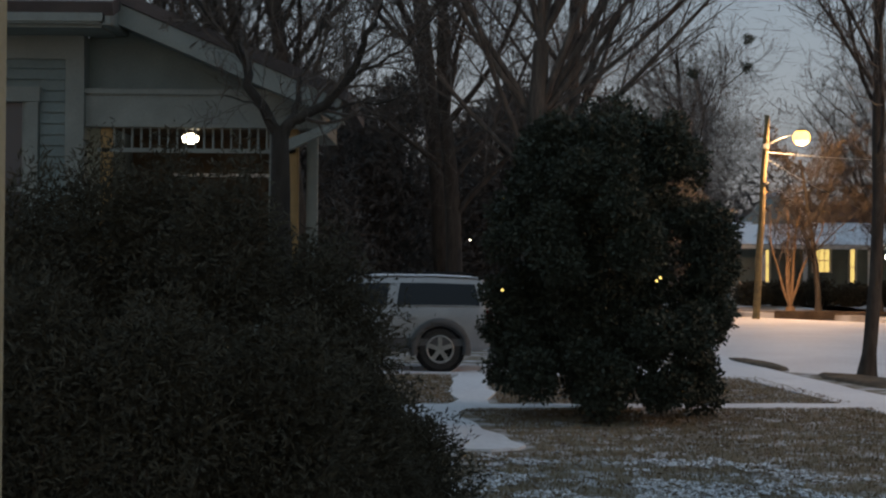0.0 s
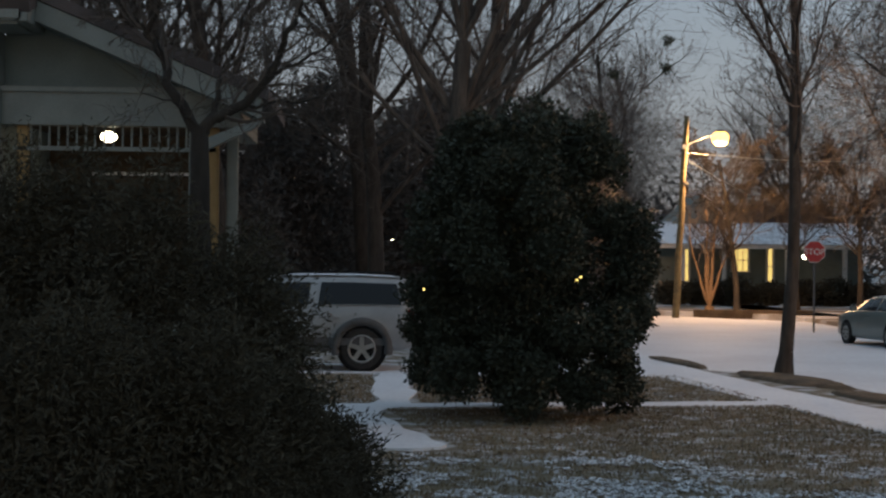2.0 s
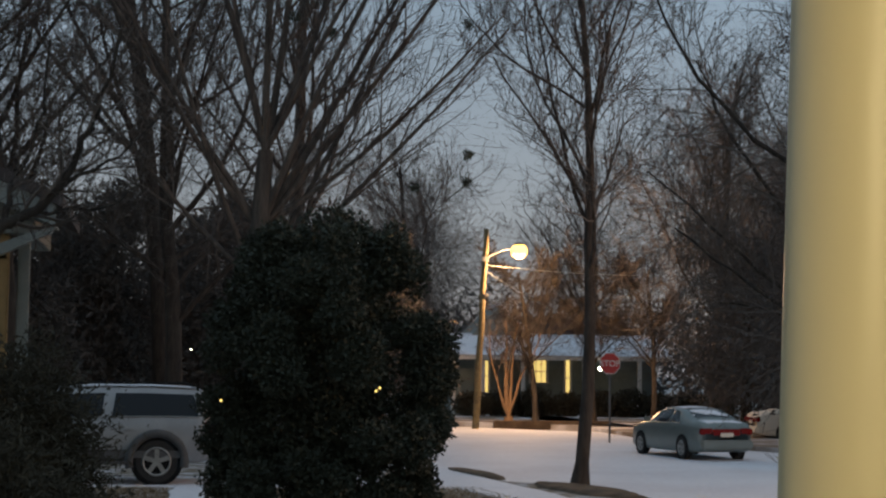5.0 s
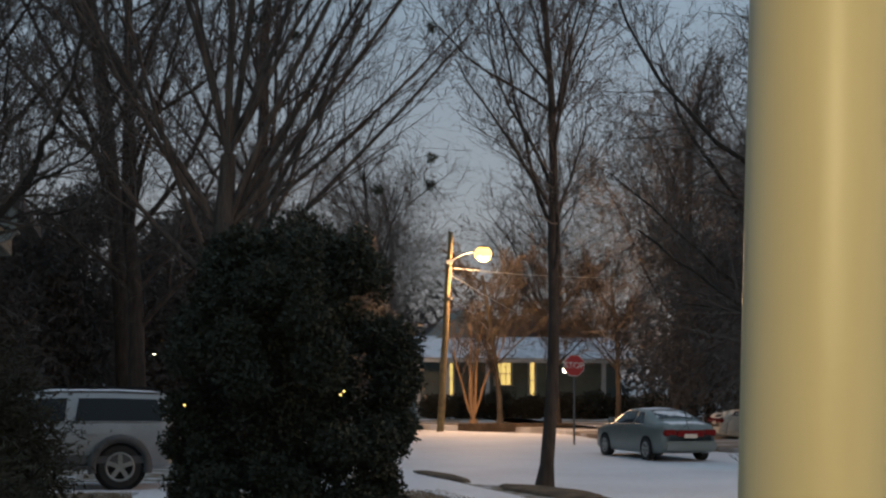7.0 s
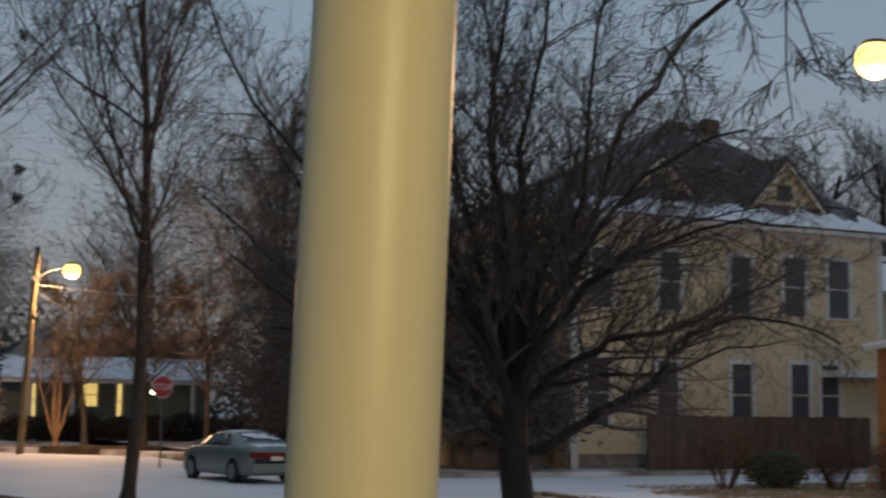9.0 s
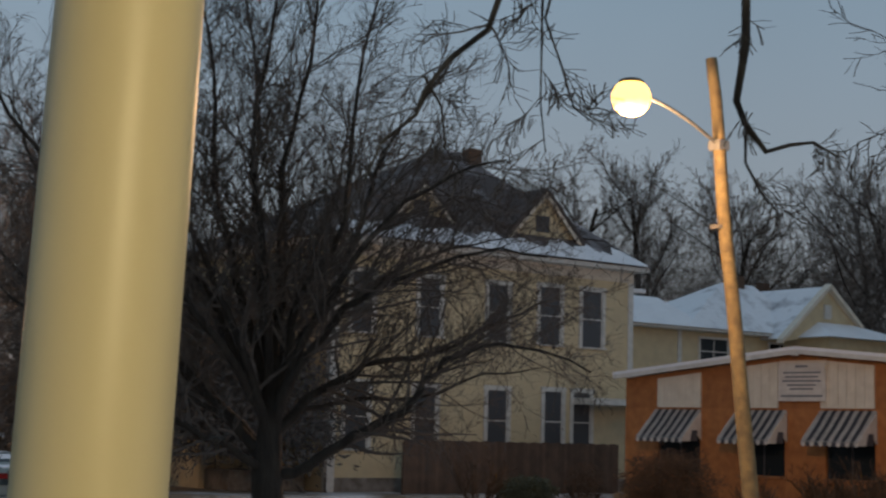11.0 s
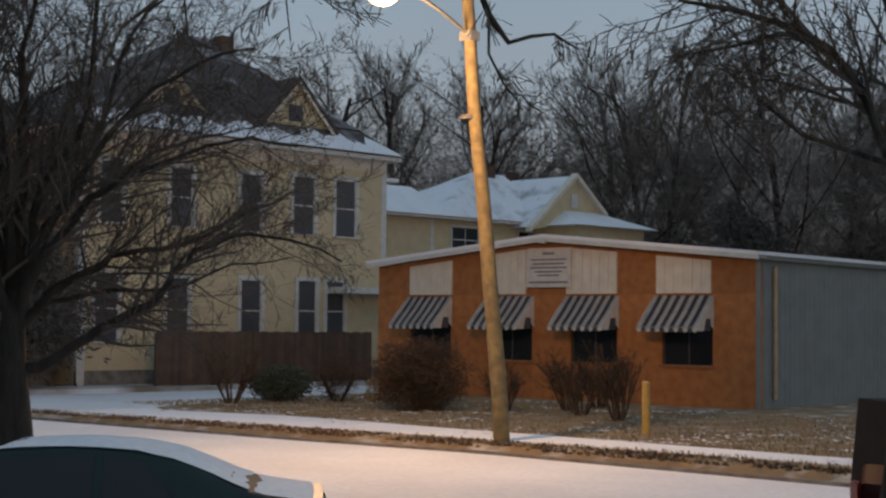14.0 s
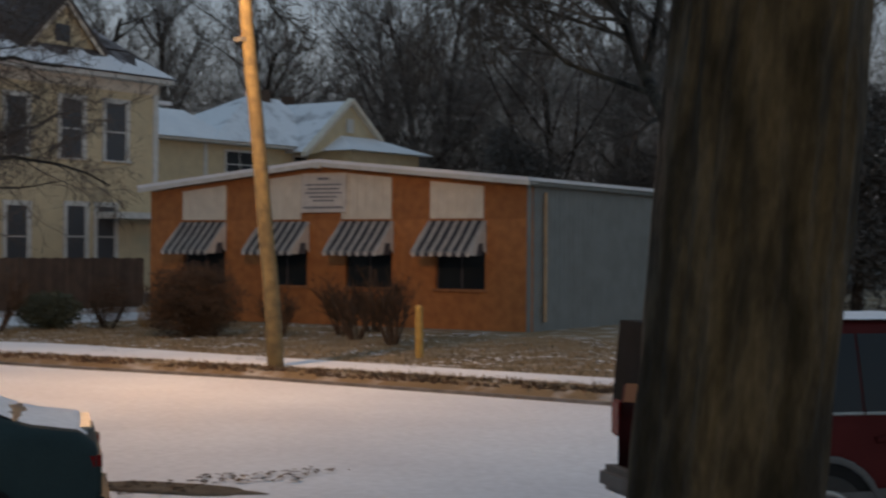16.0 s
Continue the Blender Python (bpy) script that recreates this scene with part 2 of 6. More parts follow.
def grid_sheet(name, poly, z, material, label, category, amp=0.0, parent=None, thick=0.35):
    ob = part(name, prism(poly, z - thick, z), material, parent, label)
    return tagged(ob, label, category, kind="structure")


def ribbon(name, line, width, z, material, label, category, thick=0.06, wobble=0.05):
    """A strip of constant width along a plan line, with slightly uneven edges."""
    pts = []
    for (ax, ay), (bx, by) in zip(line, line[1:]):
        k = max(1, int(math.hypot(bx - ax, by - ay) / 0.6))
        pts += [Vector((ax + (bx - ax) * i / k, ay + (by - ay) * i / k)) for i in range(k)]
    pts.append(Vector(line[-1]))
    left, right = [], []
    for i, p in enumerate(pts):
        d = (pts[min(i + 1, len(pts) - 1)] - pts[max(i - 1, 0)]).normalized()
        n = Vector((-d.y, d.x))
        left.append(p + n * (width / 2 + random.uniform(-wobble, wobble)))
        right.append(p - n * (width / 2 + random.uniform(-wobble, wobble)))
    verts = [(v.x, v.y, z) for v in left] + [(v.x, v.y, z) for v in right] + [(v.x, v.y, z - thick) for v in left] + [(v.x, v.y, z - thick) for v in right]
    m = len(pts)
    faces = []
    for i in range(m - 1):
        faces += [(i, m + i, m + i + 1, i + 1), (i, i + 1, 2 * m + i + 1, 2 * m + i), (m + i, 3 * m + i, 3 * m + i + 1, m + i + 1)]
    faces += [(0, 2 * m, 3 * m, m), (m - 1, 2 * m - 1, 4 * m - 1, 3 * m - 1)]
    return tagged(raw(name, verts, faces, material), label, category, kind="structure")


def blob(name, cx, cy, rx, ry, turn, z, material, label, category, height=0.05, n=28, rough=0.22):
    """A low uneven patch on the ground with a rounded edge."""
    c, s = math.cos(radians(turn)), math.sin(radians(turn))
    verts, faces = [], []
    rings = ((1.0, -0.02), (0.93, height * 0.6), (0.7, height), (0.35, height))
    for f, h in rings:
        for k in range(n):
            w = 2 * math.pi * k / n
            q = f * (1 + rough * noise.noise(Vector((math.cos(w) * 2 + cx, math.sin(w) * 2 + cy, 0.3))) + 0.5 * rough * noise.noise(Vector((math.cos(w) * 7 + cx, math.sin(w) * 7 + cy, 3.3))))
            u, v = math.cos(w) * rx * q, math.sin(w) * ry * q
            verts.append((cx + u * c - v * s, cy + u * s + v * c, z + h))
    for r in range(len(rings) - 1):
        for k in range(n):
            k2 = (k + 1) % n
            faces.append((r * n + k, r * n + k2, (r + 1) * n + k2, (r + 1) * n + k))
    verts.append((cx, cy, z + height))
    for k in range(n):
        faces.append(((len(rings) - 1) * n + k, (len(rings) - 1) * n + (k + 1) % n, len(verts) - 1))
    return tagged(raw(name, verts, faces, material, smooth=True), label, category, kind="structure")


tagged(part("ground", box(-900, 900, -600, 1500, -1.2, -0.36), M_FARGROUND), "dormant winter ground dusted with snow", "ground", kind="structure")
grid_sheet("road", [(-40, 64), (-40, 74), (-10, 72), (11, 68), (20, 58), (60, 52), (60, 36.0), (30.4, 34.9), (27.3, 34.3), (22.9, 32.5), (19.3, 32.7), (20.3, 23.7), (20.95, 19.1), (21.0, 12), (21.4, -40), (4, -40), (4, 5), (5, 40), (5, 60)], STREET, M_ROAD, "street covered with thin even fresh snow", "road")
LAWN = [(-60, -30), (3.5, -30), (6.4, 0), (6.6, 4.0), (3.2, 6.5), (2.9, 12.5), (4.6, 14.0), (8.9, 14.2), (8.5, 20.0), (8.3, 26.0), (7.9, 28.6), (6.7, 29.4), (6.1, 33.6), (5.4, 40), (4.6, 58), (-60, 60)]
grid_sheet("lawn", LAWN, 0.0, M_LAWN, "brown dormant lawn lightly dusted with snow", "lawn")
FARSIDE = [(19.4, 33.0), (20.3, 23.7), (20.95, 19.1), (21.0, 12), (21.4, -40), (90, -40), (90, 36.6), (30.4, 35.2), (27.3, 34.6), (22.9, 32.9)]
grid_sheet("far_lawn", FARSIDE, VERGE, M_FARLAWN, "brown winter verge with patches of snow", "lawn")
grid_sheet("far_block", [(19.4, 43.0), (29.0, 42.6), (42, 42.6), (120, 43.5), (120, 160), (20, 160), (17.6, 54), (18.2, 47)], VERGE, M_FARGROUND, "snow dusted yard of the corner house", "yard")
grid_sheet("end_block", [(-60, 75), (9, 73), (14, 67), (20.5, 62), (20.5, 160), (-60, 160)], VERGE, M_FARGROUND, "snow dusted yard at the street's end", "yard")
# kerbs
KERBLINE = [(19.27, 33.2), (20.17, 23.7), (20.82, 19.1), (20.87, 12), (21.22, -10)]
edge_v, edge_f = [], []
for (ax, ay), (bx, by) in zip(KERBLINE, KERBLINE[1:]):
    for i in range(24):
        t = i / 24
        x, y = ax + (bx - ax) * t, ay + (by - ay) * t
        w = 0.34 + 0.05 * noise.noise(Vector((x, y * 0.8, 4)))
        edge_v += [(x - w, y, STREET + 0.03), (x - w * 0.45, y, STREET + 0.10 + 0.015 * noise.noise(Vector((x, y * 2.1, 9)))), (x + 0.01, y, VERGE + 0.004)]
for i in range(len(edge_v) // 3 - 1):
    for j in (0, 1):
        edge_f.append((3 * i + j, 3 * i + 3 + j, 3 * i + 4 + j, 3 * i + 1 + j))
tagged(raw("verge_edge", edge_v, edge_f, M_FARLAWN, smooth=True), "sunken verge edge of dry grass and old leaves", "verge", kind="structure")
ribbon("kerb", [(x - 0.38, y) for x, y in KERBLINE], 0.10, STREET + 0.055, M_KERB, "low weathered concrete kerb at the street", "kerb", 0.1, 0.015)
# walks
ribbon("pavement", [(5.2, 40), (5.75, 31.5), (6.0, 28.0), (6.35, 24.6), (6.75, 21.8), (7.15, 18.0), (7.4, 14.6)], 1.25, 0.02, M_SNOW, "pavement under an even cover of snow", "pavement")
ribbon("front_walk", [(-1.6, 21.6), (0.4, 21.9), (3.0, 22.15), (6.3, 22.5)], 0.62, 0.026, M_SNOW, "narrow garden walk under snow", "path", wobble=0.03)
grid_sheet("side_path", [(-2.6, 18.9), (-2.6, 17.05), (-1.2, 16.9), (-0.3, 16.82), (0.15, 16.95), (0.55, 16.9), (0.86, 17.05), (0.95, 17.3), (0.80, 17.75), (0.74, 18.3), (0.50, 18.9), (0.44, 19.6), (0.26, 20.3), (0.22, 20.9), (0.34, 21.4), (0.55, 21.62), (-0.7, 21.5), (-0.62, 20.2), (-0.7, 19.2)], 0.03, M_SNOW, "short path covered with blue-white snow", "path", thick=0.06)
ribbon("yard_path", [(0.45, 22.2), (0.50, 25.0), (0.56, 28.2)], 0.58, 0.024, M_SNOW, "garden path under patchy snow", "path", wobble=0.09)
ribbon("driveway", [(-4.0, 29.8), (-0.5, 29.4), (2.6, 29.0), (6.4, 28.9)], 2.6, 0.022, M_SNOW, "driveway with thin snow cover", "driveway", wobble=0.25)
grid_sheet("far_pavement", [(19.5, 32.6), (19.75, 30.0), (20.05, 28.2), (20.55, 25.6), (20.98, 23.4), (21.45, 19.5), (21.85, 15.8), (22.2, 8), (22.6, -10), (23.9, -10), (23.45, 8), (23.15, 14.0), (23.1, 18.0), (23.0, 22.0), (23.05, 25.2), (23.0, 28.0), (22.3, 30.4), (22.0, 31.5), (22.6, 32.6)], VERGE + 0.02, M_SNOW, "far pavement under thin snow", "pavement", thick=0.06)
for x, y, rx, ry, turn in ((6.5, 31.6, 0.28, 1.7, 6), (7.65, 27.0, 0.55, 2.0, 12), (8.0, 23.2, 0.4, 1.5, 10)):
    blob("verge_leaf_bed", x, y, rx, ry, turn, 0.015, M_LEAFMUD, "dark bed of fallen leaves beside the street", "leaf bed", 0.05)
blob("leaf_pile", 10.6, 11.1, 0.35, 1.0, 20, STREET, M_LEAFMUD, "dark heap of wet leaves in street snow", "leaf pile", 0.02)


# ---- trees ----
def leaves(verts, faces, rng, centre, radii, count, size, flat=1.0, hollow=0.55, droop=0.0, lump=0.25, floor=None):
    """Scatters folded four-cornered leaves through an uneven ellipsoid, most of them near its outside."""
    c = np.array(centre, float)
    d = rng.normal(size=(count, 3))
    d /= np.linalg.norm(d, axis=1)[:, None]
    r = hollow + (1 - hollow) * rng.random(count) ** 0.6
    lumps = np.array([1 + lump * (noise.noise(Vector(v * 2.6) + Vector(c)) + 0.5 * noise.noise(Vector(v * 6.5) + Vector(c))) for v in d])
    p = c + d * np.array(radii) * (r * lumps)[:, None]
    if floor is not None:
        p[:, 2] = np.maximum(p[:, 2], floor + 0.05 * rng.random(count))
    ax = rng.normal(size=(count, 3)) + d * 0.8
    ax[:, 2] -= droop
    ax /= np.linalg.norm(ax, axis=1)[:, None]
    side = np.cross(ax, rng.normal(size=(count, 3)))
    side /= np.linalg.norm(side, axis=1)[:, None]
    s = size * (0.6 + 0.8 * rng.random(count))[:, None]
    up = np.cross(ax, side)
    quad = np.stack([p, p + ax * s * 0.5 + side * s * 0.28 * flat + up * s * 0.08, p + ax * s, p + ax * s * 0.5 - side * s * 0.28 * flat + up * s * 0.08], 1)
    base = len(verts)
    verts.extend(map(tuple, quad.reshape(-1, 3)))
    faces.extend([(base + 4 * i, base + 4 * i + 1, base + 4 * i + 2, base + 4 * i + 3) for i in range(count)])


def perp(d, rng):
    v = Vector((rng.uniform(-1, 1), rng.uniform(-1, 1), rng.uniform(-1, 1)))
    v -= d * v.dot(d)
    return v.normalized() if v.length > 1e-3 else Vector((1, 0, 0))


def grow(store, p, d, length, r0, level, spec, rng):
    """One branch and, along it, its children. store[0]: heavy wood, store[1]: twigs."""
    step = max(length / spec["segs"][level], 0.05)
    n = max(2, int(round(length / step)))
    pts, radii, dirs = [p.copy()], [r0], [d.copy()]
    r_end = max(spec["rmin"], r0 * spec["taper"][level])
    for i in range(n):
        d = (d + perp(d, rng) * spec["bend"][level] + Vector((0, 0, spec["lift"][level]))).normalized()
        p = p + d * step
        pts.append(p.copy())
        dirs.append(d.copy())
        radii.append(r0 + (r_end - r0) * (i + 1) / n)
    heavy = level <= spec["heavy"]
    verts, faces = store[0] if heavy else store[1]
    tube(verts, faces, pts, radii, 9 if level == 0 else 6 if heavy else 3 if level == spec["heavy"] + 1 else 2)
    if level + 1 >= len(spec["segs"]):
        return
    for k in range(spec["kids"][level]):
        t = spec["start"][level] + (1 - spec["start"][level]) * (k + rng.random()) / spec["kids"][level]
        f = t * n
        i = min(int(f), n - 1)
        q = pts[i].lerp(pts[i + 1], f - i)
        ang = radians(rng.gauss(spec["angle"][level], 9))
        cd = (dirs[i] * math.cos(ang) + perp(dirs[i], rng) * math.sin(ang)).normalized()
        cl = length * spec["ratio"][level] * rng.uniform(0.65, 1.15) * (1.12 - 0.55 * t)
        cr = max(spec["rmin"], (radii[i] + (radii[i + 1] - radii[i]) * (f - i)) * spec["thin"][level])
        grow(store, q, cd, cl, cr, level + 1, spec, rng)


BASE = dict(segs=(9, 8, 6, 4, 2), bend=(0.05, 0.13, 0.18, 0.22, 0.25), lift=(0.02, 0.04, 0.03, 0.02, 0.02), taper=(0.45, 0.3, 0.3, 0.4, 0.6),
            kids=(9, 8, 6, 4), start=(0.35, 0.2, 0.15, 0.1), angle=(42, 42, 42, 40), ratio=(0.55, 0.5, 0.5, 0.5), thin=(0.55, 0.5, 0.5, 0.6), rmin=0.006, heavy=1)


def finish_tree(store, root, bark, twig, spray=(), seed=1):
    """spray: (x, y, z, rx, ry, rz, count, length, slimness) of fine end twigs."""
    raw("trunk", *store[0], bark, root, smooth=True)
    rng = np.random.default_rng(seed)
    for x, y, z, rx, ry, rz, n, size, slim in spray:
        leaves(*store[1], rng, (x, y, z), (rx, ry, rz), n, size, slim, 0.2, 0.0, 0.55)
    raw("crown", *store[1], twig, root, "leafless twigs and fine branches")
    return root


def tree(label, at, height, radius, spec, seed, bark=None, twig=None, lean=(0, 0), group="", spray=()):
    rng = random.Random(seed)
    root = thing("tree", pose(*at), label, "tree", group)
    store = (([], []), ([], []))
    s = dict(BASE, **spec)
    flare = [Vector((0, 0, -0.25)), Vector((lean[0] * 0.1, lean[1] * 0.1, 0.06)), Vector((lean[0] * 0.4, lean[1] * 0.4, 0.4))]
    tube(*store[0], flare, [radius * 1.7, radius * 1.35, radius], 10)
    grow(store, Vector((lean[0] * 0.4, lean[1] * 0.4, 0.4)), Vector((lean[0], lean[1], 1)).normalized(), height - 0.4, radius, 0, s, rng)
    return finish_tree(store, root, bark or M_BARK, twig or M_TWIG, spray, seed)


def limb_tree(label, at, trunk_pts, radii, limbs, spec, seed, bark=None, twig=None, spray=()):
    """A tree whose trunk and main limbs are given: limbs are (index on trunk, direction, length, radius)."""
    rng = random.Random(seed)
    root = thing("tree", pose(*at), label, "tree")
    store = (([], []), ([], []))
    s = dict(BASE, **spec)
    pts = [Vector(p) for p in trunk_pts]
    tube(*store[0], pts, radii, 14)
    for i, d, length, r in limbs:
        grow(store, pts[i], Vector(d).normalized(), length, r, 1, s, rng)
    return finish_tree(store, root, bark or M_BARK, twig or M_TWIG, spray, seed)


# slender street tree on the verge
tree("slender bare street tree with a straight grey trunk", (8.05, 29.0, 0), 13.5, 0.138,
     dict(kids=(24, 12, 8, 4), start=(0.24, 0.15, 0.1, 0.1), angle=(40, 38, 40, 40), ratio=(0.44, 0.48, 0.5, 0.5), lift=(0.01, 0.06, 0.05, 0.04, 0.03), thin=(0.45, 0.5, 0.5, 0.6), taper=(0.16, 0.3, 0.3, 0.4, 0.6), rmin=0.006), 11, M_BARK, lean=(0.13, 0.0), spray=((0.3, 0, 7.5, 2.3, 2.0, 4.0, 1800, 0.5, 0.022),))
def smooth_line(pts, rng, jitter, k=3):
    """A rounded, slightly crooked line through the given places."""
    p = [Vector(q) for q in pts]
    p = [p[0] * 2 - p[1]] + p + [p[-1] * 2 - p[-2]]
    out = []
    for i in range(1, len(p) - 2):
        for j in range(k):
            t = j / k
            q = 0.5 * (2 * p[i] + (p[i + 1] - p[i - 1]) * t + (2 * p[i - 1] - 5 * p[i] + 4 * p[i + 1] - p[i + 2]) * t * t + (3 * p[i] - p[i - 1] - 3 * p[i + 1] + p[i + 2]) * t ** 3)
            if out:
                q = q + Vector((rng.gauss(0, jitter), rng.gauss(0, jitter), rng.gauss(0, jitter)))
            out.append(q)
    return out + [p[-2]]


def bough(store, pts, r0, r1, twigs, length, spec, rng, jitter=0.02, start=0.2):
    """A limb along pts with side branches that shorten towards its tip."""
    line = smooth_line(pts, rng, jitter)
    n = len(line)
    tube(*store[0], line, [r0 + (r1 - r0) * (i / (n - 1)) ** 0.7 for i in range(n)], 8)
    for k in range(twigs):
        g = start + (1 - start) * (k + rng.random()) / twigs
        f = (n - 1) * min(g, 0.999)
        i = min(int(f), n - 2)
        d = (line[i + 1] - line[i]).normalized()
        ang = radians(rng.uniform(22, 62))
        cd = (d * math.cos(ang) + perp(d, rng) * math.sin(ang)).normalized()
        grow(store, line[i].lerp(line[i + 1], f - i), cd, length * rng.uniform(0.55, 1.15) * (1.15 - 0.5 * g), max(spec["rmin"], (r0 + (r1 - r0) * g) * 0.45), 2, spec, rng)


def bough_tree(label, m, trunk, radii, boughs, spec, seed, bark, twig, length, jitter=0.02, spray=()):
    """A tree whose trunk and boughs follow given lines; boughs are (line, first radius, last radius, side branches)."""
    rng = random.Random(seed)
    root = thing("tree", m, label, "tree")
    store = (([], []), ([], []))
    s = dict(BASE, **spec)
    line = smooth_line(trunk, rng, 0.0)
    tube(*store[0], line, [radii[min(i // 3, len(radii) - 1)] + (radii[min(i // 3 + 1, len(radii) - 1)] - radii[min(i // 3, len(radii) - 1)]) * (i % 3) / 3 for i in range(len(line))], 14)
    for pts, r0, r1, n in boughs:
        bough(store, pts, r0, r1, n, length, s, rng, jitter)
    return finish_tree(store, root, bark, twig, spray, seed)


# spreading tree across from the parked cars; local x runs across the street view
SPREAD = [
    ([(0.1, 0, 1.55), (0.37, 0, 1.62), (0.92, -0.1, 1.94), (1.25, -0.2, 2.14), (1.63, -0.3, 2.41), (1.92, -0.3, 2.78), (2.26, -0.4, 2.99), (2.8, -0.5, 3.09), (3.6, -0.6, 2.8)], 0.085, 0.012, 26),
    ([(0.12, 0, 2.0), (0.51, 0.2, 2.42), (0.9, 0.3, 2.65), (1.34, 0.4, 2.91), (2.0, 0.6, 3.02), (2.83, 0.7, 3.44), (3.4, 0.8, 3.7)], 0.075, 0.010, 26),
    ([(0.12, 0, 2.1), (0.34, -0.3, 2.64), (0.77, -0.5, 3.27), (1.09, -0.7, 3.56), (1.66, -0.8, 3.83), (2.23, -1.0, 4.03), (3.0, -1.1, 4.0)], 0.075, 0.010, 26),
    ([(0.15, 0, 2.5), (0.44, 0.2, 3.15), (0.81, 0.4, 3.67), (1.17, 0.6, 4.83), (1.25, 0.7, 5.24), (1.7, 0.9, 5.9), (2.1, 1.0, 6.5)], 0.07, 0.012, 26),
    ([(0.14, 0, 2.4), (0.28, -0.1, 2.8), (0.37, -0.2, 3.54), (0.85, -0.3, 4.41), (0.92, -0.4, 5.86), (1.2, -0.5, 7.2)], 0.08, 0.012, 26),
    ([(0.12, 0, 2.2), (0.1, 0.2, 2.7), (-0.02, 0.3, 3.53), (-0.16, 0.4, 4.65), (-0.15, 0.5, 5.8), (-0.4, 0.6, 7.3)], 0.08, 0.012, 26),
    ([(0.1, 0, 1.9), (-0.03, -0.2, 2.41), (-0.39, -0.4, 3.35), (-0.75, -0.5, 4.1), (-1.3, -0.6, 5.2), (-1.6, -0.7, 6.6)], 0.075, 0.012, 26),
    ([(0.1, 0, 1.7), (-0.3, 0.1, 2.18), (-0.74, 0.2, 2.62), (-1.2, 0.3, 3.2), (-1.9, 0.4, 3.9), (-2.6, 0.5, 4.9), (-3.0, 0.5, 5.8)], 0.08, 0.012, 28),
    ([(0.1, 0, 1.6), (-0.23, -0.2, 1.85), (-0.56, -0.4, 2.0), (-1.2, -0.6, 2.35), (-1.8, -0.7, 2.8), (-2.4, -0.8, 3.2), (-3.0, -0.9, 3.7)], 0.062, 0.010, 28),
    ([(0.08, 0, 1.75), (-0.4, 0.4, 2.3), (-1.1, 0.7, 2.8), (-2.0, 0.9, 3.1), (-2.9, 1.0, 3.9), (-3.7, 1.1, 4.6)], 0.07, 0.010, 28),
    ([(0.1, 0, 2.2), (-0.5, -0.5, 3.0), (-1.2, -0.9, 3.9), (-2.1, -1.1, 4.6), (-2.9, -1.2, 5.6), (-3.3, -1.2, 6.6)], 0.065, 0.010, 26),
    ([(0.14, 0, 2.3), (0.6, -0.6, 3.3), (1.2, -1.0, 4.3), (1.9, -1.2, 4.8), (2.5, -1.3, 5.0)], 0.06, 0.010, 24),
    ([(0.14, 0, 2.1), (0.2, 0.9, 2.9), (0.5, 1.7, 4.0), (0.9, 2.2, 5.2), (1.0, 2.5, 6.4)], 0.065, 0.010, 22),
    ([(0.1, 0, 2.1), (-0.3, 1.0, 2.9), (-0.8, 1.9, 3.8), (-1.5, 2.3, 4.9), (-1.9, 2.5, 6.2)], 0.065, 0.010, 22),
    ([(0.12, 0, 2.0), (0.5, 0.3, 2.3), (1.1, 0.5, 2.45), (1.8, 0.7, 2.5), (2.6, 0.8, 2.75), (3.3, 0.9, 2.9)], 0.05, 0.008, 22),
    ([(0.13, 0, 2.8), (0.2, 0.1, 3.8), (0.15, 0.0, 5.0), (0.4, -0.1, 6.2), (0.5, -0.1, 7.4)], 0.07, 0.012, 30),
    ([(0.05, 0, 2.6), (-0.3, 0.3, 3.7), (-0.6, 0.4, 4.9), (-0.7, 0.5, 6.2), (-1.0, 0.6, 7.6)], 0.065, 0.012, 34),
    ([(0.0, 0, 2.4), (-0.5, -0.2, 3.3), (-1.1, -0.3, 4.4), (-1.4, -0.4, 5.6), (-2.0, -0.5, 7.0)], 0.06, 0.012, 34),
    ([(0.08, 0, 2.5), (0.05, -0.5, 3.6), (-0.2, -0.8, 4.8), (-0.1, -1.0, 6.0), (0.1, -1.1, 7.2)], 0.06, 0.012, 34),
    ([(0.1, 0, 2.3), (0.7, 0.5, 3.2), (1.4, 0.8, 3.9), (2.2, 1.0, 4.3), (3.0, 1.1, 4.5)], 0.05, 0.008, 28),
    ([(-0.2, 0.1, 2.1), (-1.0, 0.0, 2.5), (-1.8, 0.1, 2.7), (-2.2, 0.2, 2.9), (-2.7, 0.3, 2.95)], 0.04, 0.008, 28),
]
SPREAD = [(line, r0, r1, int(n * 1.1)) for line, r0, r1, n in SPREAD]
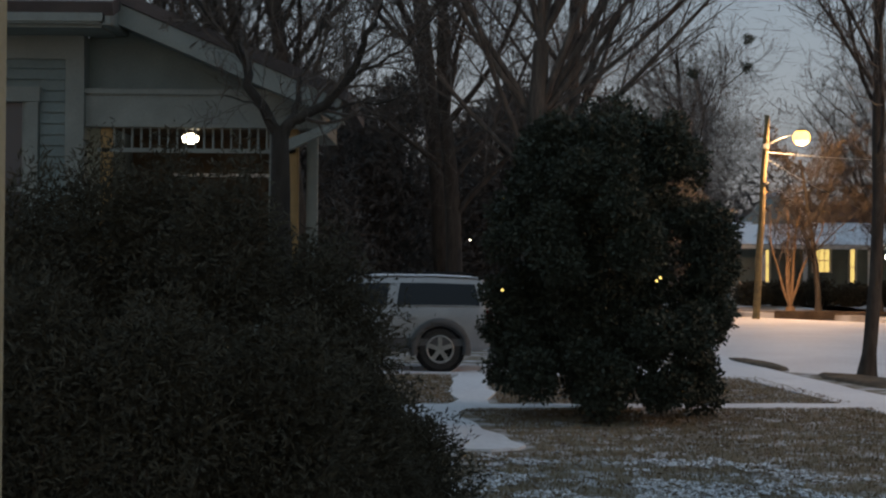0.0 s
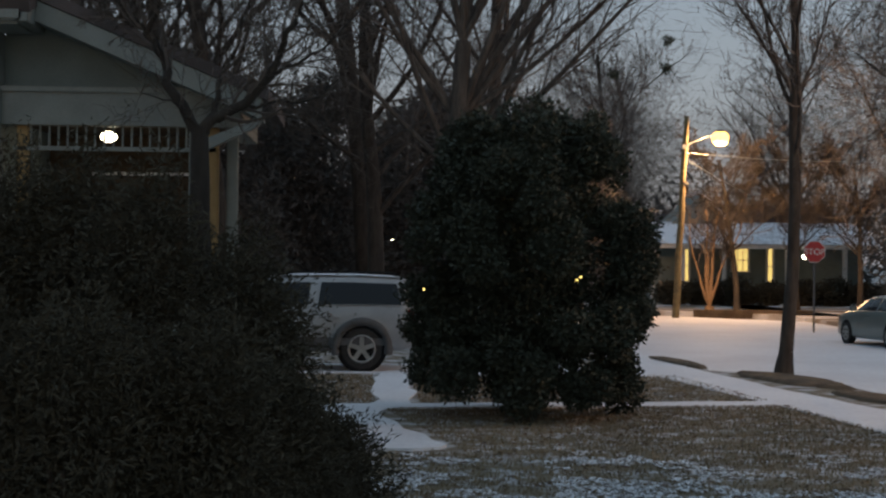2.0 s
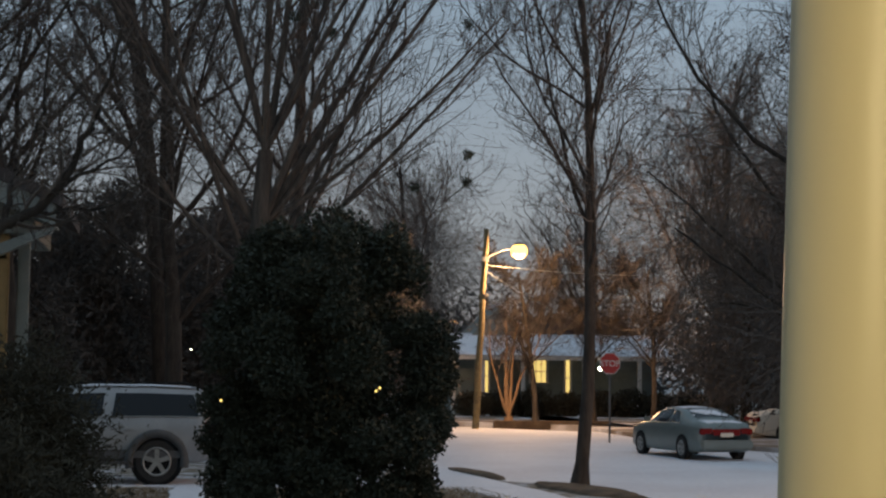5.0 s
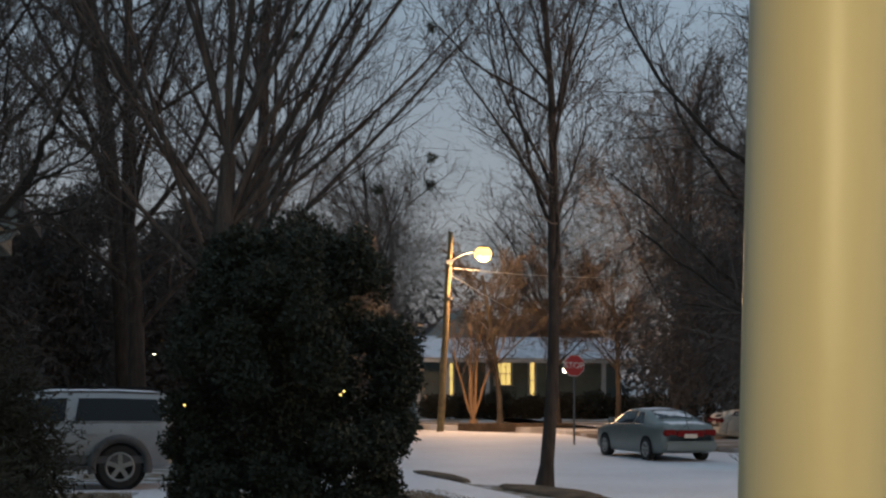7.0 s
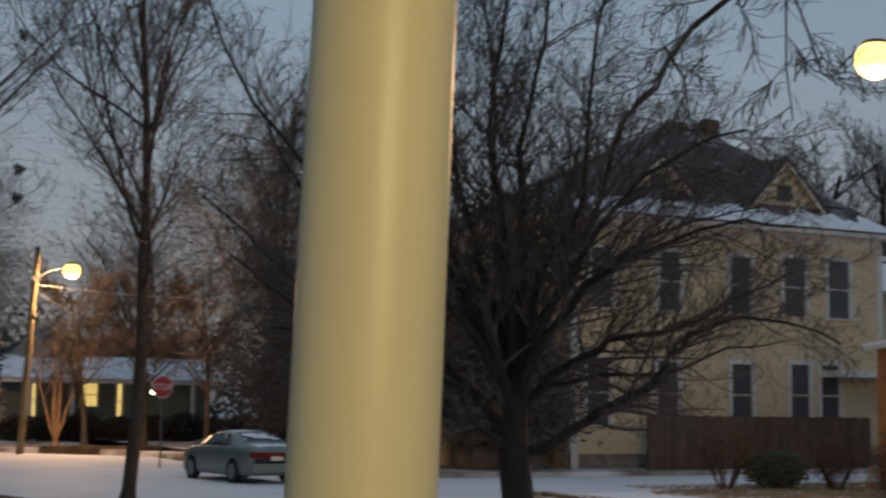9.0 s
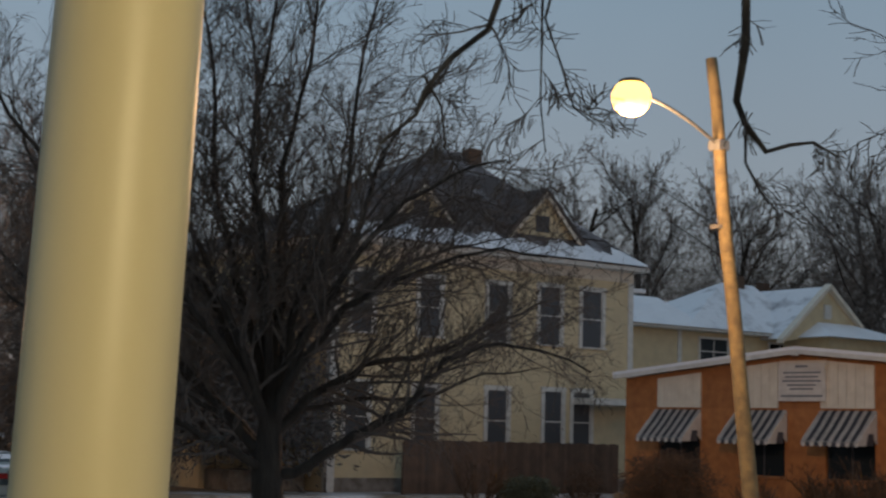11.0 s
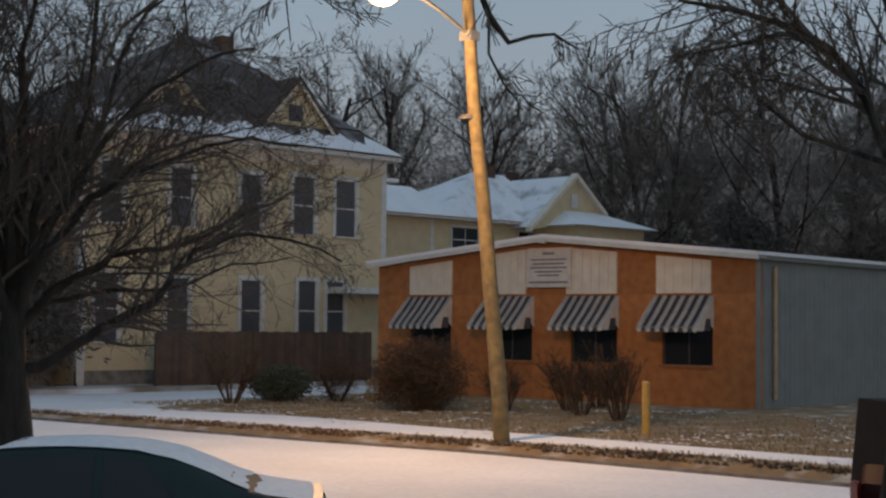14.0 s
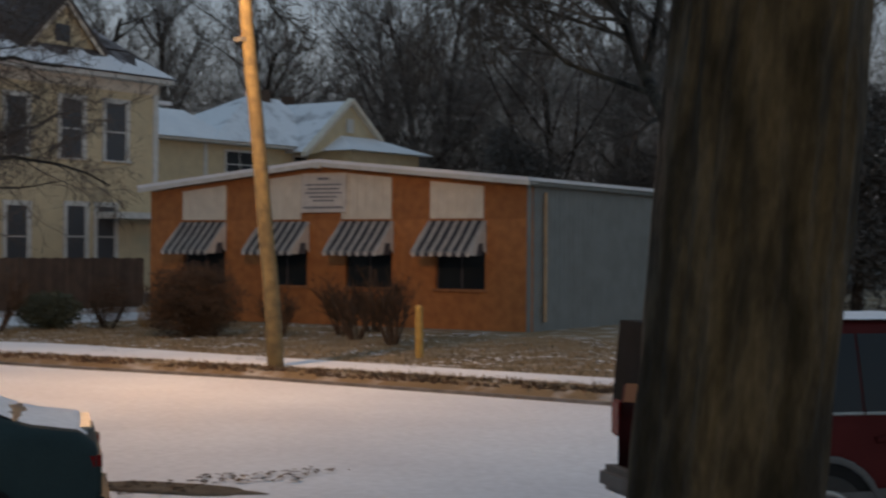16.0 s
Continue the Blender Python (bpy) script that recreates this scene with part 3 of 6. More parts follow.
bough_tree("bare spreading tree with low sweeping dark limbs", pose(8.46, 15.05, -0.02, 0, 0, -29.2), [(0.22, 0, -0.3), (0.21, 0, 0.1), (0.17, 0, 0.9), (0.1, 0, 1.6), (0.12, 0, 2.1), (0.14, 0, 2.9)], [0.33, 0.24, 0.185, 0.175, 0.13, 0.09], SPREAD,
           dict(segs=(9, 8, 7, 5, 3), kids=(9, 10, 9, 5), start=(0.3, 0.15, 0.12, 0.1), angle=(40, 36, 36, 38), ratio=(0.5, 0.5, 0.52, 0.5), bend=(0.05, 0.12, 0.12, 0.16, 0.2), lift=(0, 0.0, 0.004, -0.01, -0.015), thin=(0.5, 0.42, 0.5, 0.6), rmin=0.0036), 5, M_SHADEBARK, M_DARKTWIG, 1.45, spray=((-0.5, 0, 5.6, 2.0, 1.9, 2.2, 3400, 0.45, 0.022), (-2.5, 0, 4.4, 1.7, 1.6, 1.7, 3000, 0.45, 0.022), (1.9, -0.2, 3.6, 1.9, 1.5, 0.9, 1200, 0.45, 0.022), (1.2, 0, 5.2, 1.4, 1.4, 1.4, 800, 0.45, 0.022)))
# dark forked tree in front of the neighbour's porch
FORK = [
    ([(0.02, 0, 3.1), (-0.19, 0, 3.42), (-0.26, 0.05, 3.7), (-0.40, 0.1, 3.92), (-0.56, 0.1, 4.1), (-0.72, 0.15, 4.28), (-1.0, 0.2, 4.7)], 0.055, 0.014, 20),
    ([(-0.40, 0.1, 3.92), (-0.33, 0.0, 4.11), (-0.29, -0.1, 4.34), (-0.2, -0.2, 4.8)], 0.028, 0.010, 12),
    ([(0.03, 0, 3.1), (0.12, 0, 3.22), (0.29, 0, 3.31), (0.54, -0.1, 3.53), (0.66, -0.1, 3.76), (0.76, -0.2, 4.0), (0.85, -0.2, 4.25), (0.98, -0.3, 4.8)], 0.062, 0.014, 22),
    ([(0.12, 0, 3.2), (0.16, 0.1, 3.35), (0.19, 0.2, 3.59), (0.32, 0.2, 3.88), (0.40, 0.3, 4.22), (0.45, 0.3, 4.8)], 0.034, 0.010, 20),
    ([(0.45, -0.1, 3.45), (0.72, 0.1, 3.66), (1.03, 0.2, 3.86), (1.35, 0.3, 4.2)], 0.024, 0.007, 16),
    ([(0.03, 0, 3.15), (-0.08, -0.1, 3.24), (-0.21, -0.2, 3.33), (-0.42, -0.3, 3.39)], 0.016, 0.005, 6),
    ([(0.3, 0, 3.31), (0.6, 0.3, 3.4), (0.95, 0.5, 3.45), (1.2, 0.6, 3.65)], 0.020, 0.006, 14),
]
bough_tree("small dark forked tree with bare crooked limbs", pose(-1.36, 12.6, 0, 0, 0, 6.3), [(0.06, 0, -0.2), (0.07, 0, 1.0), (0.05, 0, 2.0), (0.03, 0, 2.4), (0.03, 0, 2.75), (0.02, 0, 3.15)], [0.12, 0.095, 0.09, 0.085, 0.08, 0.07], FORK,
           dict(segs=(9, 8, 6, 4, 3), kids=(9, 8, 7, 4), start=(0.3, 0.2, 0.12, 0.1), angle=(40, 42, 42, 42), ratio=(0.5, 0.5, 0.5, 0.5), bend=(0.05, 0.17, 0.2, 0.22, 0.22), lift=(0, 0.04, 0.03, 0.02, 0.02), rmin=0.003), 8, M_SHADEBARK, M_DARKTWIG, 0.75, 0.012)
# tall fan-shaped tree behind the holly
limb_tree("tall bare tree with long upright fanning limbs", (2.05, 34.0, 0),
          [(0, 0, -0.3), (0, 0, 0.1), (0, 0, 2.0), (0.02, 0, 4.0), (0.02, 0, 5.2), (0.1, 0, 7.0)], [0.46, 0.32, 0.28, 0.27, 0.23, 0.17],
          [(4, (0.85, 0, 1.0), 9.5, 0.085), (4, (0.62, 0.2, 1.0), 10, 0.09), (4, (0.40, -0.2, 1.0), 10, 0.09), (5, (0.22, 0.1, 1.0), 9.5, 0.10), (5, (-0.05, 0.0, 1.0), 9.5, 0.10), (5, (-0.3, 0.0, 1.0), 9, 0.09), (4, (-0.55, 0.1, 1.0), 9, 0.085), (4, (-0.85, 0.1, 1.0), 9, 0.08),
           (4, (1.15, 0.1, 0.8), 8.0, 0.07), (3, (1.0, -0.3, 0.9), 8.0, 0.075), (3, (-1.1, 0.1, 0.9), 7.5, 0.07), (5, (0.4, 0.3, 1.0), 9, 0.085), (3, (0.6, 0.3, 1.0), 9.5, 0.08), (5, (0.55, -0.3, 1.0), 8.5, 0.075), (3, (-0.5, -0.3, 1.0), 8.5, 0.075), (5, (-0.15, 0.3, 1.0), 8.5, 0.08)],
          dict(kids=(9, 10, 7, 3), start=(0.3, 0.2, 0.15, 0.1), angle=(30, 26, 34, 40), ratio=(0.5, 0.42, 0.45, 0.5), bend=(0.03, 0.05, 0.1, 0.16, 0.2), lift=(0, 0.02, 0.04, 0.03, 0.02), rmin=0.007), 21, M_BARK2, M_TWIG, spray=((0.6, 0, 9.5, 5.2, 3.0, 4.5, 1800, 0.7, 0.022), (2.8, 0, 6.0, 3.0, 2.0, 2.2, 1300, 0.6, 0.024)))
# great trunk close to the porch
def furrowed_trunk(height, r_of_z, seed, sides=96, rings=150):
    """A thick trunk with long bark plates parted by furrows."""
    verts, faces = [], []
    for i in range(rings + 1):
        z = -0.5 + (height + 0.5) * i / rings
        for k in range(sides):
            w = 2 * math.pi * k / sides
            c, s_ = math.cos(w), math.sin(w)
            ridge = noise.noise(Vector((c * 5.5, s_ * 5.5, z * 0.9 + seed)))
            fine = noise.noise(Vector((c * 13, s_ * 13, z * 2.6 + seed)))
            wave = noise.noise(Vector((c * 1.2, s_ * 1.2, z * 0.35 + seed)))
            r = r_of_z(z) * (1 + 0.05 * wave) + 0.034 * max(-0.5, min(0.35, ridge * 1.8)) + 0.014 * fine
            verts.append((c * r, s_ * r, z))
    for i in range(rings):
        for k in range(sides):
            k2 = (k + 1) % sides
            faces.append((i * sides + k, i * sides + k2, (i + 1) * sides + k2, (i + 1) * sides + k))
    return verts, faces


great = thing("tree", pose(5.06, 2.62, -0.25, 4.4, 2.1, 0), "massive old tree trunk with furrowed grey-brown bark", "tree")
raw("trunk", *furrowed_trunk(7.5, lambda z: 0.352 + 0.22 * math.exp(-max(z, 0) / 0.35) - 0.006 * z, 4.0), M_OLDBARK, great, smooth=True)
store = (([], []), ([], []))
rg = random.Random(31)
LOW = dict(BASE, segs=(6, 7, 6, 5, 3), kids=(4, 9, 7, 4), start=(0.3, 0.25, 0.15, 0.1), angle=(36, 34, 38, 40), ratio=(0.5, 0.42, 0.5, 0.5), lift=(0, 0.0, -0.02, -0.03, -0.02), bend=(0.05, 0.10, 0.16, 0.2, 0.2), thin=(0.5, 0.5, 0.55, 0.6), rmin=0.0028)
inv = great.matrix_basis.inverted()


def limb(points, r0, r1, twigs, spec=LOW, length=0.8):
    """A limb through given places, with side twigs."""
    pts = [inv @ Vector(p) for p in points]
    n = len(pts)
    tube(*store[0], pts, [r0 + (r1 - r0) * i / (n - 1) for i in range(n)], 8)
    for k in range(twigs):
        f = (n - 1) * (0.2 + 0.8 * (k + rg.random()) / twigs)
        i = min(int(f), n - 2)
        d = (pts[i + 1] - pts[i]).normalized()
        ang = radians(rg.uniform(25, 60))
        cd = (d * math.cos(ang) + perp(d, rg) * math.sin(ang)).normalized()
        grow(store, pts[i].lerp(pts[i + 1], f - i), cd, length * rg.uniform(0.5, 1.1), max(0.0035, (r0 + (r1 - r0) * f / (n - 1)) * 0.5), 2, spec, rg)


HIGH = (5.2, 2.6, 6.2)
# low limb reaching out over the street, with its two arms
limb([(5.2, 2.6, 1.9), (6.2, 3.25, 2.55), (6.78, 3.75, 2.97), (6.74, 3.83, 3.21), (6.66, 3.97, 3.44), (6.57, 4.13, 3.56), (6.42, 4.35, 3.65), (6.26, 4.58, 3.71)], 0.040, 0.009, 24)
limb([(6.74, 3.83, 3.21), (6.70, 3.90, 3.35), (6.62, 4.03, 3.5), (6.54, 4.17, 3.53), (6.40, 4.38, 3.47), (6.29, 4.53, 3.44)], 0.022, 0.006, 14, length=0.6)
limb([(6.6, 3.6, 2.85), (6.67, 3.94, 2.97), (6.59, 4.08, 3.03), (6.51, 4.22, 3.17), (6.48, 4.26, 3.21)], 0.016, 0.006, 12, length=0.6)
limb([(6.78, 3.75, 2.97), (6.95, 3.75, 3.4), (7.0, 3.9, 3.9), (6.9, 4.1, 4.3)], 0.03, 0.015, 12)
# high limbs, out of sight, from which thin branches hang
limb([HIGH, (5.3, 3.9, 5.6), (5.3, 4.96, 4.6), (5.3, 4.96, 3.92), (5.27, 4.99, 3.65), (5.3, 4.96, 3.54), (5.36, 4.89, 3.41), (5.43, 4.81, 3.44), (5.5, 4.73, 3.45), (5.57, 4.65, 3.38)], 0.03, 0.004, 3, length=0.15)
limb([(5.3, 4.96, 3.54), (5.3, 4.96, 3.36), (5.35, 4.91, 3.22), (5.39, 4.86, 3.14)], 0.008, 0.004, 2, length=0.12)
limb([HIGH, (4.8, 4.5, 5.4), (4.55, 5.6, 4.5), (4.45, 5.73, 4.16), (4.41, 5.77, 3.99), (4.27, 5.87, 3.85), (4.17, 5.94, 3.68), (4.14, 5.96, 3.57), (4.01, 6.05, 3.43), (3.95, 6.09, 3.25)], 0.022, 0.006, 7, length=0.4)
limb([(4.17, 5.94, 3.76), (4.24, 5.89, 3.61), (4.26, 5.88, 3.42)], 0.008, 0.004, 3, length=0.2)
limb([(4.6, 5.3, 4.7), (4.61, 5.61, 4.14), (4.61, 5.61, 3.89), (4.61, 5.61, 3.64), (4.63, 5.59, 3.4)], 0.008, 0.003, 4, length=0.3)
limb([(4.6, 5.3, 4.7), (4.62, 5.6, 4.05), (4.69, 5.55, 3.81), (4.73, 5.51, 3.62), (4.81, 5.44, 3.54)], 0.008, 0.003, 4, length=0.3)
for d, ln in (((0.5, 0.6, 1), 5.0), ((-0.6, -0.4, 1), 5.0), ((0.9, -0.3, 0.9), 5.0), ((-0.5, 0.8, 1.1), 4.5)):
    grow(store, Vector((0, 0, 7.2)), Vector(d).normalized(), ln, 0.17, 1, LOW, rg)
raw("limb_wood", *store[0], M_OLDBARK, great, smooth=True)
raw("twig_mass", *store[1], M_TWIG, great)

# far woods: three grown trees, set again at other turns
FAR = dict(kids=(17, 11, 8, 3), start=(0.25, 0.15, 0.1, 0.1), angle=(40, 40, 42, 42), ratio=(0.5, 0.5, 0.5, 0.45), rmin=0.014, thin=(0.42, 0.42, 0.5, 0.7), heavy=1, bend=(0.06, 0.12, 0.16, 0.2, 0.2))
far_a = tree("tall bare winter tree with brown twigs", (58, 76, 0), 15, 0.22, FAR, 41, M_BARK, M_HAZETWIG, group="trees behind the houses", spray=((0, 0, 9.0, 4.6, 4.6, 5.2, 6600, 1.0, 0.04), (0.5, 0.3, 5.0, 3.8, 3.8, 3.2, 1500, 1.0, 0.05)))
far_b = tree("broad bare winter tree with fine twigs", (70, 66, 0), 14.5, 0.24, dict(FAR, angle=(50, 45, 42, 42), ratio=(0.6, 0.5, 0.5, 0.45), kids=(16, 11, 8, 3)), 42, M_BARK, M_HAZETWIG, group="trees behind the houses", spray=((0, 0, 8.4, 5.4, 5.4, 5.0, 7200, 1.0, 0.04), (0, 0, 4.5, 4.2, 4.2, 3.0, 1500, 1.0, 0.05)))
far_c = tree("tall dark bare tree with upswept limbs", (0.1, 50, 0), 19, 0.36, dict(FAR, angle=(32, 36, 40, 40), start=(0.3, 0.15, 0.1, 0.1)), 43, M_BARK, M_TWIG, group="trees beyond the driveway", spray=((0, 0, 12.0, 4.6, 4.6, 6.5, 1200, 0.9, 0.03),))
far_d = tree("small bare ornamental tree near the street lamp", (17.2, 69.6, -0.1), 7.0, 0.14, dict(FAR, angle=(46, 42, 42, 42), kids=(15, 11, 9, 4), start=(0.2, 0.15, 0.1, 0.1), ratio=(0.6, 0.5, 0.5, 0.45), rmin=0.012), 44, M_BARK2, M_TWIG, group="small trees before the far house", spray=((0, 0, 4.8, 2.4, 2.4, 2.2, 900, 0.7, 0.03),))
mid_a = tree("dense bare tree behind the neighbour's porch", (-3.4, 37.5, 0), 13.5, 0.26, dict(FAR, angle=(44, 42, 42, 42), start=(0.22, 0.15, 0.1, 0.1), ratio=(0.55, 0.5, 0.5, 0.45), rmin=0.009), 45, M_BARK, M_TWIG, group="trees beyond the driveway", spray=((0, 0, 8.5, 4.4, 4.2, 5.0, 2400, 0.7, 0.035),))
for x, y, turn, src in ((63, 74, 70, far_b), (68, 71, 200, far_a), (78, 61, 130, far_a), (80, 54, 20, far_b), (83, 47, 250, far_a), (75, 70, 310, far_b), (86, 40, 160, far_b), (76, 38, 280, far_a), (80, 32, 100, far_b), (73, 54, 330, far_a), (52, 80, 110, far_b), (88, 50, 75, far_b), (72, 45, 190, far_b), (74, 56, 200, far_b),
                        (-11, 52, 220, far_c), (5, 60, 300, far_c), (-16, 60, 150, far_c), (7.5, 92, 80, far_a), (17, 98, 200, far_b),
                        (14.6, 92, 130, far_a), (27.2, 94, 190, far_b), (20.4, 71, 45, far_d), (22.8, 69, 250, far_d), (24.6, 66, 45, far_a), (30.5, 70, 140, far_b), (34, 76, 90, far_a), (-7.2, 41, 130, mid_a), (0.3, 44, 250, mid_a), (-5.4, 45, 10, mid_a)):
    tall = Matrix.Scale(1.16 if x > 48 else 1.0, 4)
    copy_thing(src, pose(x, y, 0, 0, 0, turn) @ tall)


# ---- own porch ----
porch = thing("porch", pose(0, 0, 0), "painted porch of the house where the camera stands", "porch", kind="structure")
part("deck", box(-4.6, 5.0, -3.2, 3.05, 0.38, 0.52, 0.01), M_GREYTRIM, porch)
part("porch_skirt", box(-4.5, 4.9, 2.9, 2.98, -0.1, 0.38), M_GREYTRIM, porch)
part("porch_beam", box(-0.62, 5.0, 2.45, 2.79, 3.78, 4.1, 0.01), M_WHITE, porch)
part("porch_ceiling", box(-4.6, 5.0, -3.2, 3.1, 4.1, 4.2), M_GREYTRIM, porch)
part("porch_back_wall", box(-4.6, 5.0, -3.35, -3.2, 0.38, 4.2), M_GREYTRIM, porch)


def turned_column(name, at, h, r0, r1, lean):
    """A round porch column with base rings, slight swelling and a capital."""
    col = thing(name, pose(*at, 0, lean, 0), "round cream painted porch column with glossy finish", "column")
    verts, faces = [], []
    pts = [Vector((0, 0, 0.17 + (h - 0.34) * i / 24)) for i in range(25)]
    rad = [r0 + (r1 - r0) * (i / 24) ** 1.5 for i in range(25)]
    tube(verts, faces, pts, rad, 64)
    raw("shaft", verts, faces, M_COLUMN, col, smooth=True)
    part("base", cyl(r0 * 1.3, r0 * 1.12, 0.1, pose(0, 0, 0.08), 40), M_COLUMN, col)
    part("plinth", box(-r0 * 1.4, r0 * 1.4, -r0 * 1.4, r0 * 1.4, 0, 0.08, 0.006), M_COLUMN, col)
    part("capital", cyl(r1 * 1.1, r1 * 1.35, 0.12, pose(0, 0, h - 0.17), 40), M_COLUMN, col)
    part("abacus", box(-r1 * 1.45, r1 * 1.45, -r1 * 1.45, r1 * 1.45, h - 0.06, h, 0.006), M_COLUMN, col)
    return col


turned_column("porch_column", (1.136, 2.62, 0.52), 3.27, 0.134, 0.123, 1.9)
bay = thing("wall_bay", pose(0, 0, 0), "clapboard side wall with white corner board", "wall", kind="structure")
part("bay_core", box(-3.6, -0.712, 2.30, 2.60, -0.1, 4.1), M_WHITE, bay)
for i in range(34):
    z = 0.5 + i * 0.105
    part("clapboard", extrude([(0, 0), (0.026, 0), (0.010, 0.108), (0, 0.108)], pose(-0.712, 2.30, z), 0.30), M_WHITE, bay)
part("edge_board", box(-0.700, -0.680, 2.52, 2.612, -0.1, 4.1, 0.004), M_GREYTRIM, bay)
# the own porch lamp behind the camera
own = thing("porch_light", pose(0.75, -0.6, 4.1), "hanging porch lamp with warm glass globe", "lamp")
part("rod", cyl(0.012, 0.012, 0.72, pose(0, 0, -0.75), 10), M_STEEL, own)
part("mount", cyl(0.13, 0.13, 0.03, pose(0, 0, -0.03), 24), M_STEEL, own)
bm = bmesh.new()
bmesh.ops.create_uvsphere(bm, u_segments=20, v_segments=10, radius=0.11, matrix=pose(0, 0, -0.80))
part("dome", bm, M_PORCHLAMP, own, smooth=True)
lamp_light("porch_light_glow", (0.75, -0.6, 3.14), 178, (1.0, 0.80, 0.45), 0.12)


# ---- windows ----
def window(parent, x0, x1, z0, z1, y, pane=None, frame_mat=None, fw=0.09, rail=True, muntins=0, sill=True, name="window"):
    """A sash window on a wall whose outside faces -y at local y."""
    w = new(name)
    w.parent = parent
    fm = frame_mat or M_WHITE
    bm = bmesh.new()
    add_box(bm, x0 - fw, x0, y - 0.05, y + 0.04, z0, z1)
    add_box(bm, x1, x1 + fw, y - 0.05, y + 0.04, z0, z1)
    add_box(bm, x0 - fw - 0.02, x1 + fw + 0.02, y - 0.06, y + 0.04, z1, z1 + fw * 1.2)
    part("frame", bm, fm, w)
    if sill:
        part("sill", box(x0 - fw - 0.04, x1 + fw + 0.04, y - 0.10, y + 0.04, z0 - 0.06, z0, 0.006), fm, w)
    bm = bmesh.new()
    if rail:
        add_box(bm, x0, x1, y - 0.012, y + 0.03, (z0 + z1) / 2 - 0.025, (z0 + z1) / 2 + 0.025)
    add_box(bm, x0, x0 + 0.04, y - 0.010, y + 0.03, z0, z1)
    add_box(bm, x1 - 0.04, x1, y - 0.010, y + 0.03, z0, z1)
    for k in range(muntins):
        c = x0 + (x1 - x0) * (k + 1) / (muntins + 1)
        add_box(bm, c - 0.02, c + 0.02, y - 0.011, y + 0.03, z0, z1)
    part("sash", bm, fm, w)
    part("pane", box(x0, x1, y + 0.004, y + 0.02, z0, z1), pane or M_GLASS, w)
    return w


def clapboards(parent, x0, x1, y, z0, z1, pitch, material, holes=(), name="siding"):
    """Lapped boards on a wall facing -y, as one mesh of separate wedges; holes: (x0, x1, z0, z1)."""
    bm = bmesh.new()
    z = z0
    while z < z1 - 0.01:
        cuts = sorted((a, b) for a, b, c, d in holes if c < z + pitch * 0.7 and d > z + pitch * 0.3)
        start = x0
        spans = []
        for a, b in cuts:
            if a > start:
                spans.append((start, a))
            start = max(start, b)
        if x1 > start:
            spans.append((start, x1))
        top = min(z + pitch * 1.04, z1)
        for a, b in spans:
            v = [bm.verts.new(p) for p in ((a, y - 0.030, z), (b, y - 0.030, z), (b, y - 0.008, top), (a, y - 0.008, top), (a, y, z), (b, y, z))]
            bm.faces.new(v[:4])
            bm.faces.new((v[0], v[4], v[5], v[1]))
        z += pitch
    ob = part(name, bm, material, parent)
    ob["kind"] = "stuff"
    return ob


# ---- neighbour's house with its porch ----
house = thing("neighbour_house", pose(0, 15, 0), "grey clapboard house with gabled porch and lit lamp", "house")
part("wall", box(-12, -3.52, 0.0, 10, 0, 4.25), M_GREYSIDING, house)
clapboards(house, -12, -3.68, 0.0, 0.4, 4.2, 0.107, M_GREYSIDING, [(-4.95, -3.93, 2.0, 3.76)])
part("corner_board", box(-3.68, -3.5, -0.045, 0.2, 0, 4.25), M_GREYTRIM, house)
part("frieze_board", box(-12, -3.5, -0.05, -0.002, 4.02, 4.25), M_GREYTRIM, house)
window(house, -4.85, -4.06, 1.9, 3.6, -0.02, pane=M_HOUSEGLASS, frame_mat=M_GREYTRIM, fw=0.12)
part("soffit", box(-12, -3.22, -0.55, 0.1, 4.25, 4.31), M_GREYTRIM, house)
part("gutter", box(-12, -3.18, -0.62, -0.54, 4.28, 4.40, 0.02), M_GREYTRIM, house)
part("eave_return", box(-3.24, -3.12, -0.6, 0.25, 4.27, 4.5, 0.01), M_GREYTRIM, house)
part("roof", extrude([(-0.6, 0.0), (6.0, 2.2), (6.0, 2.32), (-0.65, 0.12)], pose(-3.1, 0, 4.355, 0, 0, 90), 9.0), M_ROOF, house)
part("snow_sheet", extrude([(-0.55, 0.03), (5.4, 2.05), (5.4, 2.08), (-0.55, 0.06)], pose(-3.12, 0, 4.47, 0, 0, 90), 8.9), M_SNOW, house, "thin snow lying on the roof")
# porch gable facing sideways: rake falls towards the street
part("gable_wall", extrude([(-3.5, 3.72), (-1.15, 3.72), (-1.3, 3.86), (-3.5, 4.72)], pose(0, 0.18, 0), 0.12), M_GREYSIDING, house)
part("porch_roof", extrude([(-4.6, 5.16), (-0.92, 3.60), (-0.92, 3.72), (-4.6, 5.28)], pose(0, -0.32, 0), 2.9), M_ROOF, house)
part("rake_board", extrude([(-4.2, 4.80), (-0.98, 3.44), (-0.98, 3.62), (-4.2, 4.98)], pose(0, -0.30, 0), 0.05), M_GREYTRIM, house)
part("rake_soffit", extrude([(-4.2, 4.78), (-0.98, 3.42), (-0.98, 3.44), (-4.2, 4.80)], pose(0, -0.30, 0), 0.5), M_GREYTRIM, house)
part("eave_tail", extrude([(-1.5, 3.13), (-1.02, 3.36), (-0.96, 3.46), (-1.5, 3.24)], pose(0, -0.28, 0), 0.14), M_GREYTRIM, house)
part("porch_header", box(-3.5, -1.2, 0.02, 0.2, 3.37, 3.72, 0.006), M_GREYTRIM, house)
part("porch_header", box(-1.38, -1.2, 0.2, 2.2, 3.37, 3.72, 0.006), M_GREYTRIM, house)
